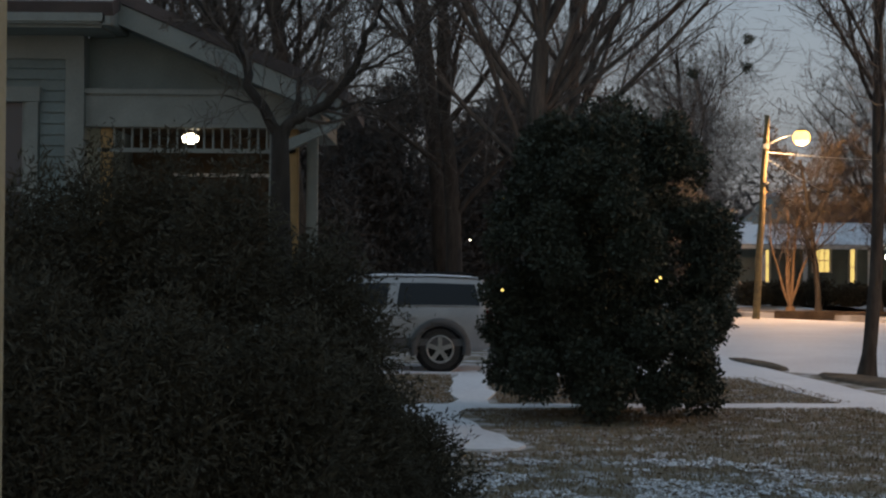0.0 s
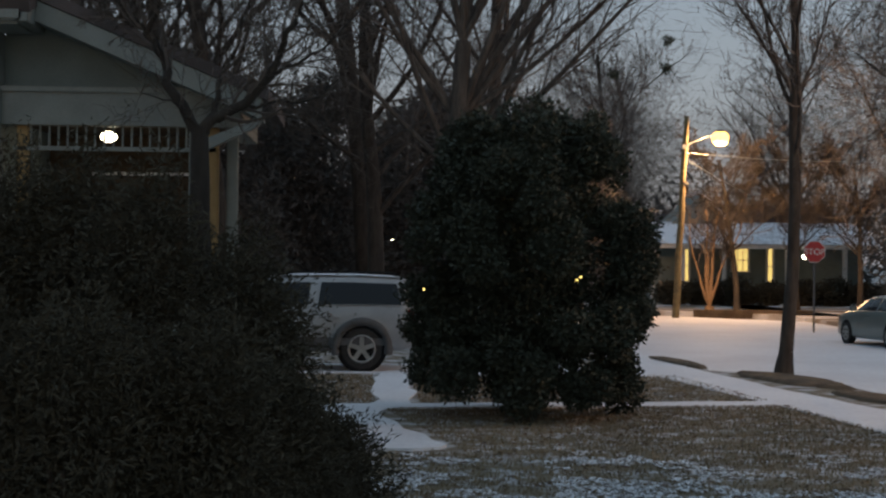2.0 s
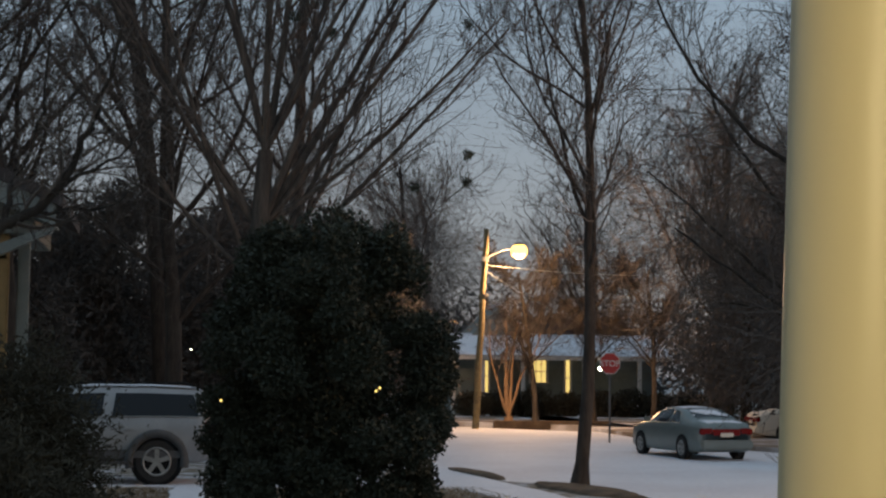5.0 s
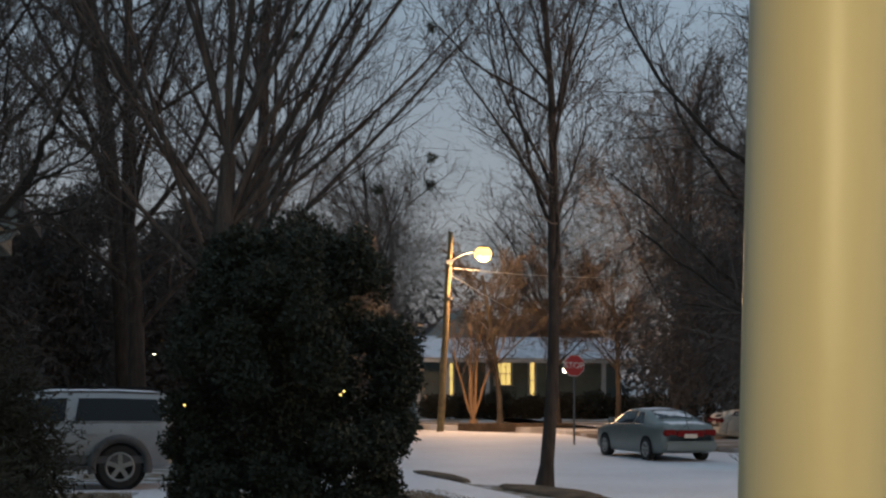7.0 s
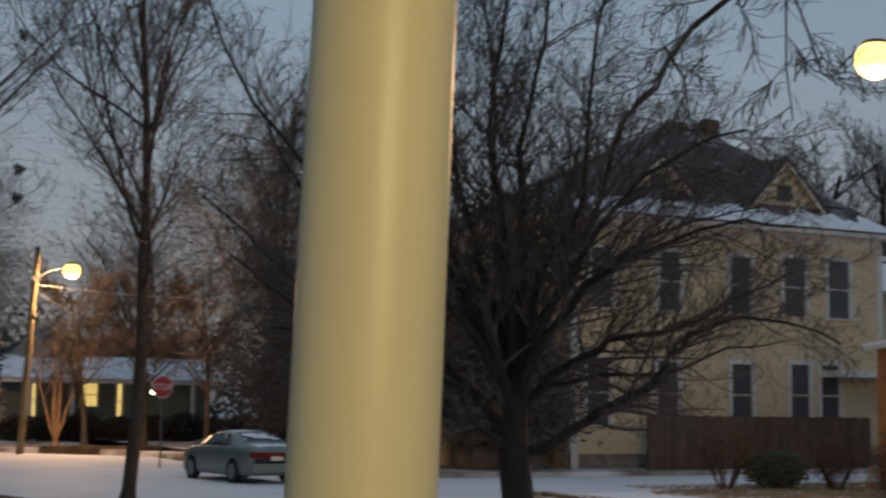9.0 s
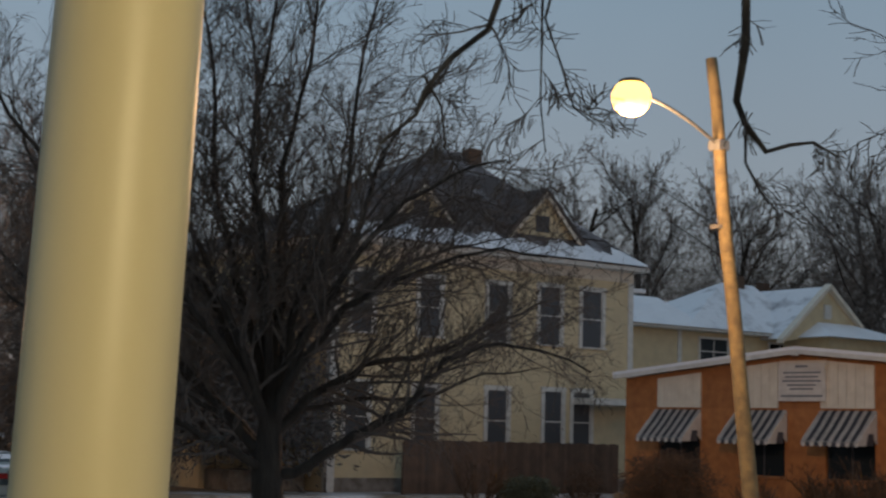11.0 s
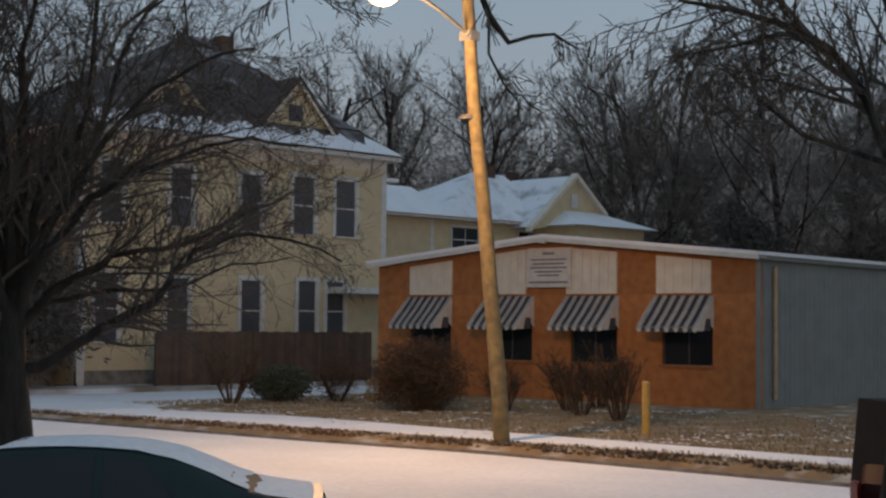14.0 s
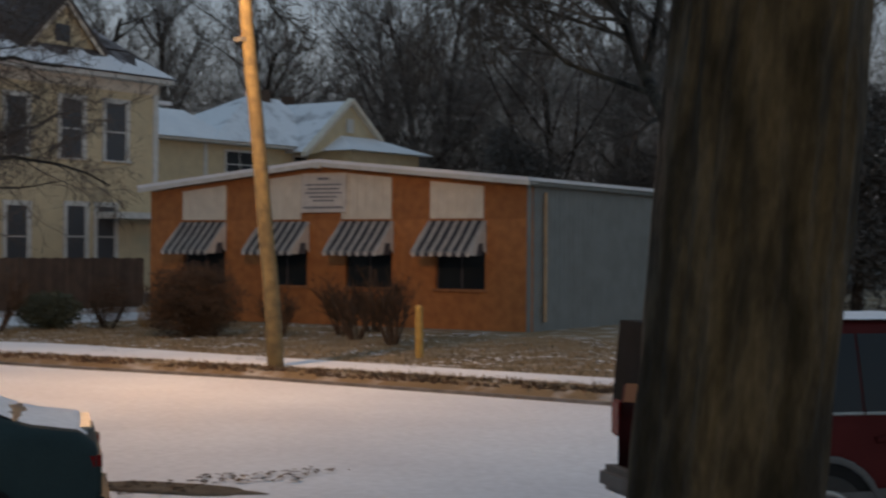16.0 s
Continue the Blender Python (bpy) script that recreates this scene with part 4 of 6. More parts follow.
part("header_moulding", box(-3.5, -1.2, -0.01, 0.03, 3.69, 3.74), M_GREYTRIM, house)
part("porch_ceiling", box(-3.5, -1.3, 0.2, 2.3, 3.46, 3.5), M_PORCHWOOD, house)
part("porch_floor", box(-3.5, -1.15, 0, 2.4, 0.45, 0.6), M_GREYTRIM, house)
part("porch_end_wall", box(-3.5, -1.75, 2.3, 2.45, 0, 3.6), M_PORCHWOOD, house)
# white bar added to imitate the bright sky gap beyond the porch
part("snow_ledge", box(-3.02, -1.95, 2.2, 2.26, 3.01, 3.045), M_SNOW, house, "pale strip in place of sky seen through the porch")
for y in (0.02,):
    valance = new("spindle_valance")
    valance.parent = house
    part("valance_rail", box(-3.4, -1.45, y + 0.06, y + 0.11, 3.13, 3.17), M_GREYTRIM, valance)
    for k in range(22):
        x = -3.32 + k * 0.088
        part("spindle", cyl(0.011, 0.011, 0.20, pose(x, y + 0.085, 3.17), 8), M_GREYTRIM, valance)
for x, y in ((-3.31, 0.08), (-1.48, 0.08), (-1.66, 0.10), (-1.31, 0.30)):
    post = new("porch_post")
    post.parent = house
    part("post_shaft", box(x - 0.055, x + 0.055, y, y + 0.11, 0.6, 3.37, 0.012), M_GREYTRIM if x in (-1.66, -1.31) else M_AMBER, post)
    part("post_foot", box(x - 0.08, x + 0.08, y - 0.025, y + 0.135, 0.6, 0.8, 0.008), M_GREYTRIM, post)
for y in (0.1,):
    rail = new("porch_railing")
    rail.parent = house
    part("top_rail", box(-3.3, -1.46, y, y + 0.06, 1.42, 1.48), M_GREYTRIM, rail)
    for k in range(12):
        part("baluster", box(-3.2 + k * 0.15, -3.17 + k * 0.15, y + 0.01, y + 0.05, 0.6, 1.42), M_GREYTRIM, rail)
plamp = thing("porch_lamp", pose(-2.62, 15.9, 3.46), "lit frosted glass porch ceiling lamp", "lamp")
part("lamp_base", cyl(0.09, 0.09, 0.03, pose(0, 0, -0.03), 20), M_STEEL, plamp)
bm = bmesh.new()
bmesh.ops.create_uvsphere(bm, u_segments=20, v_segments=10, radius=1, matrix=Matrix.LocRotScale((0, 0, -0.13), None, (0.085, 0.085, 0.055)))
part("globe", bm, M_PORCHLAMP, plamp, smooth=True)
lamp_light("porch_lamp_glow", (-2.62, 15.9, 3.12), 0.9, (1.0, 0.72, 0.38), 0.1)

# ---- brick shop ----
shop = thing("brick_shop", pose(33.9, 36.5, -0.1, 0, 0, -85.43), "low orange brick shop with striped awnings and grey metal side", "building")
W = 13.78
OPEN = ((1.4, 3.1), (4.62, 6.26), (7.68, 9.3), (10.8, 12.42))


def shop_wall():
    start = 0.0
    for a, b in OPEN:
        part("brick_pier", box(start, a, 0, 0.3, 0, 3.1), M_BRICK, shop)
        part("brick_apron", box(a, b, 0, 0.3, 0, 1.14), M_BRICK, shop)
        part("brick_lintel", box(a, b, 0, 0.3, 2.75, 3.1), M_BRICK, shop)
        start = b
    part("brick_pier", box(start, W, 0, 0.3, 0, 3.1), M_BRICK, shop)


shop_wall()


part("upper_wall", extrude([(0, 3.1), (W, 3.1), (W, 4.05), (6.88, 4.72), (0, 4.05)], pose(0, 0.02, 0), 0.26), M_BRICK, shop)
for a, b in ((1.38, 3.14), (4.85, 9.3), (10.62, 12.38)):
    k = int((b - a) / 0.29)
    for i in range(k):
        u0, u1 = a + (b - a) * i / k, a + (b - a) * (i + 1) / k - 0.012
        roofz = lambda u: 4.72 - 0.67 * abs(u - 6.88) / 6.88 - 0.16
        if a == 4.85 and 6.1 < (u0 + u1) / 2 < 7.66:
            continue
        part("panel", extrude([(u0, 3.12), (u1, 3.12), (u1, roofz(u1)), (u0, roofz(u0))], pose(0, -0.03, 0), 0.05), M_PANEL, shop)
part("gable_panel", box(6.08, 7.7, -0.02, 0.02, 3.9, 4.5), M_PANEL, shop)
for (x0, z0), (x1, z1) in (((-0.25, 4.03), (6.88, 4.70)), ((6.88, 4.70), (W + 0.2, 4.03))):
    part("fascia", extrude([(x0, z0 - 0.02), (x1, z1 - 0.02), (x1, z1 + 0.17), (x0, z0 + 0.17)], pose(0, -0.35, 0), 0.06), M_WHITE, shop)
    part("roof", extrude([(x0, z0 + 0.10), (x1, z1 + 0.10), (x1, z1 + 0.2), (x0, z0 + 0.2)], pose(0, -0.36, 0), 18.5), M_SNOW, shop)
    part("soffit", extrude([(x0, z0 + 0.03), (x1, z1 + 0.03), (x1, z1 + 0.06), (x0, z0 + 0.06)], pose(0, -0.29, 0), 0.4), M_WHITE, shop)
part("sign_lamp", box(6.75, 7.0, -0.42, -0.3, 4.62, 4.74, 0.02), M_WHITE, shop)
part("corner_strip", box(W - 0.02, W + 0.07, -0.05, 0.06, 0, 4.0), M_METAL, shop)
# metal side
part("side_wall", box(W - 0.28, W, 0.3, 18, 0, 4.0), M_METAL, shop, "ribbed blue-grey metal side wall")
for i in range(58):
    part("rib", box(W, W + 0.008, 0.35 + i * 0.3, 0.41 + i * 0.3, 0.05, 3.98), M_METAL, shop)
part("side_gutter", box(W, W + 0.16, -0.2, 18, 4.0, 4.14, 0.03), M_METAL, shop)
M_TANPIPE = mat("tan_paint", (0.44, 0.33, 0.21), (0.34, 0.25, 0.16), 0.7, 6)
for y in (0.85, 9.0):
    part("downpipe", cyl(0.055, 0.055, 3.6, pose(W + 0.09, y, 0.25), 12), M_TANPIPE if y < 2 else M_METAL, shop, "weathered tan downpipe")
part("back_wall", box(0, W, 18, 18.2, 0, 4.0), M_METAL, shop)
part("left_wall", box(0, 0.28, 0.3, 18, 0, 4.0), M_BRICK, shop)
for a, b in OPEN:
    window(shop, a, b, 1.14, 2.75, 0.12, frame_mat=M_STRIPE, fw=0.03, rail=False, muntins=1, sill=False)
    part("brick_sill", box(a - 0.08, b + 0.08, -0.06, 0.1, 1.06, 1.14, 0.008), M_MORTAR, shop)


def awning(parent, a, b):
    """Striped canvas on a sloping frame with a scalloped valance and closed cheeks."""
    aw = new("awning")
    aw.parent = parent
    n = 13
    top, out, low = 3.06, 0.92, 2.18
    for i in range(n):
        u0, u1 = a + (b - a) * i / n, a + (b - a) * (i + 1) / n
        bm = bmesh.new()
        sag = 0.02
        pts = [(u0, -0.02, top), (u1, -0.02, top), (u1, -out * 0.5, (top + low) / 2 - sag), (u1, -out, low), (u0, -out, low), (u0, -out * 0.5, (top + low) / 2 - sag)]
        v = [bm.verts.new(p) for p in pts]
        bm.faces.new((v[0], v[1], v[2], v[5]))
        bm.faces.new((v[5], v[2], v[3], v[4]))
        c = [bm.verts.new((u0 + (u1 - u0) * f, -out - 0.004, low - d)) for f, d in ((0, 0.09), (0.25, 0.13), (0.5, 0.145), (0.75, 0.13), (1, 0.09))]
        bm.faces.new([v[4], *c, v[3]])
        bmesh.ops.solidify(bm, geom=bm.faces[:], thickness=0.008)
        part("stripe", bm, M_CANVAS if i % 2 == 0 else M_STRIPE, aw)
    for u in (a, b):
        part("cheek", extrude([(0.03, top - 0.04), (out * 0.55, (top + low) / 2 - 0.02), (out, low), (out, low - 0.10), (out * 0.62, low - 0.10), (out * 0.5, low + 0.25), (0.03, low - 0.05)], pose(u - 0.01, 0, 0, 0, 0, -90), 0.015), M_CANVAS, aw)
        part("cheek_stripe", extrude([(out * 0.5, low + 0.24), (out * 0.60, low - 0.09), (out * 0.24, low - 0.09), (out * 0.24, low + 0.24)], pose(u + 0.006, 0, 0, 0, 0, -90), 0.008), M_STRIPE, aw)
    part("frame_rod", cyl(0.015, 0.015, b - a, pose(a, -out + 0.01, low, 0, 90, 0), 8), M_STEEL, aw)
    return aw


for a, b in ((1.3, 3.16), (4.5, 6.36), (7.5, 9.38), (10.55, 12.47)):
    awning(shop, a, b)
signb = thing("sign_board", pose(33.9, 36.5, -0.1, 0, 0, -85.43) @ pose(6.08, -0.09, 3.32), "white notice board with rows of grey lettering", "sign")
part("board", box(0, 1.66, 0, 0.05, 0, 1.12, 0.01), M_CANVAS, signb)
M_INK = mat("grey_ink", (0.20, 0.20, 0.22), (0.16, 0.16, 0.18), 0.7, 8, bump=0)
for z, w0, h in ((0.97, 0.42, 0.07), (0.80, 1.3, 0.05), (0.68, 1.15, 0.05), (0.56, 1.32, 0.05), (0.44, 1.0, 0.05), (0.33, 0.8, 0.05), (0.12, 1.45, 0.06)):
    part("text_bar", box(0.83 - w0 / 2, 0.83 + w0 / 2, -0.006, 0.002, z, z + h), M_INK, signb)

# ---- cream two-storey corner house ----
corner = thing("corner_house", pose(0, 45, -0.1), "large cream two-storey house with steep dark roof", "house")
part("wall", box(28.0, 42.05, 0, 12, 0, 8.7), M_YELLOW, corner)
wins = [(37.25, 38.3, 5.6, 7.8), (39.4, 40.45, 5.6, 7.8), (34.75, 35.7, 5.6, 7.7), (31.6, 32.55, 5.6, 7.7), (28.7, 29.6, 5.6, 7.7), (37.55, 38.45, 1.5, 3.8), (39.0, 39.9, 1.5, 3.8), (34.8, 35.75, 1.5, 3.75), (31.5, 32.45, 1.5, 3.75), (28.55, 29.5, 1.5, 3.75)]
clapboards(corner, 28.0, 42.05, 0, 0.5, 8.3, 0.16, M_YELLOW, [(a - 0.1, b + 0.1, c - 0.1, d + 0.12) for a, b, c, d in wins])
for a, b, c, d in wins:
    window(corner, a, b, c, d, -0.03, fw=0.15, pane=M_HOUSEGLASS)
part("corner_board", box(41.85, 42.12, -0.05, 0.25, 0, 8.4), M_WHITE, corner)
part("corner_board", box(27.9, 28.2, -0.05, 0.25, 0, 8.4), M_WHITE, corner)
part("frieze_board", box(27.9, 42.1, -0.06, 0.02, 8.3, 8.72), M_PANEL, corner)
part("foundation", box(27.9, 42.1, -0.03, 0.1, 0, 0.5), M_KERB, corner)
part("eave_board", box(27.4, 42.45, -0.62, 12.7, 8.72, 8.9, 0.02), M_WHITE, corner)
# side wing and porch
part("wing_wall", box(24.6, 28, 3, 11, 0, 3.3), M_YELLOW, corner)
window(corner, 25.6, 26.6, 1.2, 2.9, 2.97, fw=0.13, pane=M_HOUSEGLASS)
part("wing_roof", extrude([(24.1, 3.3), (28.2, 3.3), (28.2, 4.5), (24.2, 3.45)], pose(0, 2.5, 0), 9), M_ROOF, corner)


def hip(x0, x1, y0, y1, z0, rx0, rx1, ry, z1):
    bm = bmesh.new()
    e = [bm.verts.new(p) for p in ((x0, y0, z0), (x1, y0, z0), (x1, y1, z0), (x0, y1, z0))]
    r = [bm.verts.new(p) for p in ((rx0, ry, z1), (rx1, ry, z1))]
    for f in ((e[0], e[1], r[1], r[0]), (e[1], e[2], r[1]), (e[2], e[3], r[0], r[1]), (e[3], e[0], r[0]), (e[3], e[2], e[1], e[0])):
        bm.faces.new(f)
    return bm


part("roof", hip(27.3, 42.55, -0.7, 12.8, 8.90, 36.0, 37.2, 5.4, 13.7), M_DUSTEDROOF, corner, "steep dark shingled hip roof")
snow_v, snow_f = [], []
for i in range(80):
    u = 27.6 + 14.7 * i / 79
    rise = max(0.25, 0.85 + 0.5 * noise.noise(Vector((u * 0.9, 0, 0))) + 0.35 * noise.noise(Vector((u * 3, 1, 0))))
    rise = min(rise, 0.78 * (u - 27.4), 0.9 * (42.5 - u))
    for d, lift in ((0, 0.05), (rise * 0.5, 0.06), (rise, 0.02)):
        snow_v.append((u, -0.7 + d, 8.90 + d * 0.787 + lift))
    if i:
        b = len(snow_v) - 6
        snow_f += [(b, b + 3, b + 4, b + 1), (b + 1, b + 4, b + 5, b + 2)]
raw("roof_snow", snow_v, snow_f, M_SNOW, corner, "snow lying along the lower roof", smooth=True)
part("upper_roof", hip(32.4, 40.2, 1.0, 9.5, 10.2, 35.9, 37.3, 5.4, 13.78), M_DUSTEDROOF, corner)
for cx, y, hw, zb, zp in ((37.75, 0.5, 1.75, 9.85, 11.65), (32.2, 0.9, 1.6, 9.9, 11.4)):
    dm = new("dormer")
    dm.parent = corner
    part("dormer_face", extrude([(cx - hw, zb), (cx + hw, zb), (cx, zp)], pose(0, y, 0), 0.1), M_YELLOW, dm)
    for sgn in (-1, 1):
        part("dormer_roof", extrude([(cx, zp + 0.10), (cx + sgn * (hw + 0.25), zb - 0.14), (cx + sgn * (hw + 0.2), zb - 0.30), (cx, zp - 0.06)], pose(0, y - 0.3, 0), 4.0), M_ROOF, dm)
        part("barge_board", extrude([(cx, zp - 0.06), (cx + sgn * (hw + 0.2), zb - 0.30), (cx + sgn * (hw + 0.02), zb - 0.30), (cx, zp - 0.26)], pose(0, y - 0.26, 0), 0.05), M_PANEL, dm)
    part("dormer_window", box(cx - 0.35, cx + 0.35, y - 0.02, y + 0.05, zb + 0.15, zb + 0.8), M_HOUSEGLASS, dm)
# low hipped dormer near the street corner
low = new("dormer")
low.parent = corner
part("dormer_face", box(39.6, 41.1, 0.9, 3.0, 9.2, 10.0), M_FENCE, low)
part("dormer_roof", hip(39.3, 41.4, 0.6, 3.6, 10.0, 40.1, 40.6, 2.4, 10.55), M_ROOF, low)
part("dormer_window", box(39.95, 40.75, 0.87, 0.95, 9.35, 9.9), M_HOUSEGLASS, low)
part("chimney", box(37.2, 37.85, 4.6, 5.2, 12.6, 13.85, 0.02), M_FENCE, corner)
part("side_eave", box(41.2, 44.3, 1.5, 6.5, 8.15, 8.32, 0.02), M_SNOW, corner)
part("side_bay", box(42.0, 43.6, 2.0, 6.0, 0, 8.15), M_YELLOW, corner)
part("porch_beam", box(39.0, 42.5, -1.2, 0, 3.35, 3.6, 0.02), M_WHITE, corner)
part("porch_step", box(24.8, 27.8, 1.2, 3.0, 0, 0.7, 0.02), M_KERB, corner)

# ---- pale house behind the shop ----
back = thing("pale_house", pose(0, 52, -0.1), "pale house with snow covered roof behind the shop", "house")
part("wall", box(48.0, 60.2, 0, 10, 0, 7.3), M_YELLOW, back)
clapboards(back, 48.0, 60.2, 0, 4.5, 7.2, 0.16, M_YELLOW, [(52.9, 55.2, 5.6, 7.1), (57.8, 59.9, 6.0, 7.2)])
part("eave", box(47.5, 60.7, -0.6, 10, 7.28, 7.42), M_WHITE, back)
part("corner_board", box(51.6, 51.85, -0.05, 0.05, 0, 7.28), M_WHITE, back)
part("roof", hip(51.6, 60.7, -0.7, 6.5, 7.43, 57.3, 59.7, 2.6, 10.15), M_THINSNOW, back, "steep roof under thin blue-white snow")
part("low_roof", hip(47.3, 53.2, -0.75, 6.0, 7.42, 49.4, 52.4, 2.2, 9.0), M_SNOW, back, "lower roof under smooth snow")
window(back, 53.1, 55.0, 5.75, 6.95, -0.03, muntins=1)
window(back, 58.0, 59.6, 6.3, 6.95, -0.03, muntins=1)
for x, y, z in ((58.2, 2.3, 10.55), (62.0, 4.0, 10.6)):
    part("chimney", box(x, x + 0.55, y, y + 0.55, 8.2, z, 0.02), M_FENCE, back)
part("gable_face", extrude([(57.4, 7.0), (62.9, 7.9), (62.9, 8.1), (60.6, 9.9), (57.4, 7.2)], pose(0, -1.5, 0), 0.1), M_YELLOW, back)
part("gable_roof", extrude([(57.3, 7.15), (60.6, 9.95), (63.0, 8.05), (63.0, 7.9), (60.6, 9.8), (57.5, 7.1)], pose(0, -1.4, 0), 6.5), M_THINSNOW, back)
for a, b in (((60.6, 10.08), (57.0, 7.1)), ((60.6, 10.08), (63.1, 8.1))):
    part("gable_rake", extrude([a, b, (b[0], b[1] - 0.22), (a[0], a[1] - 0.26)], pose(0, -1.8, 0), 0.4), M_PANEL, back)
part("gable_vent", box(60.35, 60.85, -1.6, -1.45, 8.3, 9.0), M_WHITE, back)
part("side_roof", hip(58.4, 65.2, -3.6, 2.0, 7.25, 60.4, 62.0, -0.9, 8.35), M_SNOW, back)
part("side_wall", box(59.0, 64.6, -3.0, 2.0, 0, 7.25), M_YELLOW, back)

# ---- house at the street's end ----
far = thing("far_house", pose(0, 80, -0.1), "low house with lit windows and snowy porch roof", "house")
part("wall", box(15.6, 27, 1.5, 12, 0, 3.3), M_GREYSIDING, far)
part("porch_roof", extrude([(0, 3.1), (3.2, 4.3), (3.2, 4.42), (-0.1, 3.2)], pose(15, 0, 0, 0, 0, 90) @ pose(-0.5, -12.3, 0), 12.3), M_THINSNOW, far, "porch roof under patchy snow")
part("eave_board", box(14.8, 27.3, -0.55, -0.45, 2.95, 3.18), M_WHITE, far)
part("roof", extrude([(15, 3.3), (27.5, 3.3), (25.5, 5.4), (18.5, 5.4)], pose(0, 3, 0), 9), M_ROOF, far)
part("gable", extrude([(16.4, 4.0), (20.2, 4.0), (18.3, 5.9)], pose(0, 2.4, 0), 4), M_GREYTRIM, far)
part("gable_snow", extrude([(18.3, 5.95), (20.6, 3.7), (20.8, 3.8), (18.3, 6.1)], pose(0, 2.2, 0), 4), M_SNOW, far)
for x in (15.2, 16.8, 19.0, 22.4, 25.5):
    part("porch_post", box(x - 0.1, x + 0.1, -0.4, -0.2, 0, 3.0), M_WHITE, far)
for a, b, z0, z1 in ((19.85, 20.75, 1.75, 2.95), (21.8, 22.1, 1.0, 3.0), (17.2, 17.5, 1.2, 2.9), (22.9, 23.1, 1.6, 2.8)):
    window(far, a, b, z0, z1, 1.47, pane=M_LITWIN, muntins=2 if b - a > 0.5 else 0, fw=0.08)
far_lamp = thing("far_porch_lamp", pose(23.2, 79.3, 2.45), "bright white bulb on the far porch", "lamp")
bm = bmesh.new()
bmesh.ops.create_uvsphere(bm, u_segments=12, v_segments=8, radius=0.13)
part("bulb", bm, M_PORCHLAMP, far_lamp)
part("bracket", box(-0.03, 0.03, 0.1, 0.3, -0.05, 0.05), M_STEEL, far_lamp)
tagged(part("retaining_wall", box(14.2, 19.4, 64.9, 65.2, -0.3, 0.06, 0.03), M_LEAFMUD), "low dark timber retaining wall", "wall", kind="structure")

# ---- fence ----
fence = thing("board_fence", pose(0, 43.2, -0.1), "tall weathered brown board fence", "fence")
for i in range(66):
    x = 29.9 + i * 0.15
    part("board", box(x, x + 0.143, 0, 0.025, 0.03, 1.86 + 0.02 * math.sin(i * 1.7)), M_FENCE, fence)
for x in (29.9, 32.3, 34.7, 37.1, 39.5):
    part("post", box(x, x + 0.1, 0.03, 0.13, 0, 1.8), M_FENCE, fence)
for z in (0.4, 1.5):
    part("rail", box(29.9, 39.8, 0.026, 0.066, z, z + 0.09), M_FENCE, fence)


# ---- poles, lamps and street signs ----
def street_lamp(at, top, arm_z, head, label):
    pole = thing("street_lamp", pose(*at), label, "street lamp", "street lamps")
    verts, faces = [], []
    t = Vector(top) - Vector(at)
    n = 12
    pts = [t * (i / n) + Vector((0.02 * math.sin(i * 1.3), 0.02 * math.cos(i * 0.9), 0)) for i in range(n + 1)]
    pts[0].z = -0.2
    tube(verts, faces, pts, [0.16 - 0.05 * i / n for i in range(n + 1)], 14)
    faces.append(tuple(range(len(verts) - 14, len(verts))))
    raw("pole", verts, faces, M_POLE, pole, smooth=True)
    j = t * ((arm_z - at[2]) / t.z)
    h = Vector(head) - Vector(at)
    verts, faces = [], []
    mid = j.lerp(h, 0.55) + Vector((0, 0, 0.34))
    curve = [j * (1 - s) ** 2 + mid * 2 * s * (1 - s) + (h + Vector((0, 0, 0.1))) * s * s for s in [k / 12 for k in range(13)]]
    tube(verts, faces, curve, [0.035] * 13, 8)
    raw("arm", verts, faces, M_STEEL, pole, smooth=True)
    part("bracket", box(-0.15, 0.15, -0.15, 0.15, -0.10, 0.1, 0.02, Matrix.Translation(j)), M_STEEL, pole)
    part("band", cyl(0.165, 0.165, 0.08, Matrix.Translation(j + Vector((0, 0, -1.6))), 16), M_CLADDING, pole)
    d = (h - j).normalized()
    hood = bmesh.new()
    bmesh.ops.create_uvsphere(hood, u_segments=20, v_segments=10, radius=1, matrix=Matrix.LocRotScale(h + Vector((0, 0, 0.28)), Euler((0, 0, math.atan2(d.y, d.x))), (0.24, 0.22, 0.07)))
    luminaire = part("luminaire", hood, M_CLADDING, pole, smooth=True)
    # lens about twice real size, so its shape includes the lamp's glare
    lens = bmesh.new()
    bmesh.ops.create_uvsphere(lens, u_segments=24, v_segments=12, radius=1, matrix=Matrix.LocRotScale(h, Euler((0, 0, math.atan2(d.y, d.x))), (0.36, 0.34, 0.33)))
    part("lens", lens, M_LAMP, luminaire, "glowing sodium lens enlarged to the size of its glare", smooth=True)
    return pole


street_lamp((21.3, 19.45, -0.1), (20.85, 20.2, 9.3), 7.6, (17.95, 19.3, 7.95), "leaning wooden pole with glowing sodium street lamp")
street_lamp((13.14, 63.8, -0.1), (13.55, 63.8, 8.3), 7.0, (14.9, 63.4, 7.35), "wooden pole with glowing sodium lamp at crossroads")
lamp_light("street_light_glow", (17.95, 19.3, 7.25), 1850, SODIUM, 0.3)
lamp_light("street_light_glow", (14.9, 63.4, 6.65), 2300, SODIUM, 0.3)



def cable(a, b, sag, label):
    """A thin overhead wire hanging between two places."""
    a, b = Vector(a), Vector(b)
    wire = thing("overhead_wire", Matrix.Translation(a), label, "wire", "wires at the crossroads")
    v, f = [], []
    tube(v, f, [(b - a) * (i / 16) + Vector((0, 0, -4 * sag * (i / 16) * (1 - i / 16))) for i in range(17)], [0.012] * 17, 5)
    raw("strand", v, f, M_STEEL, wire, smooth=True)


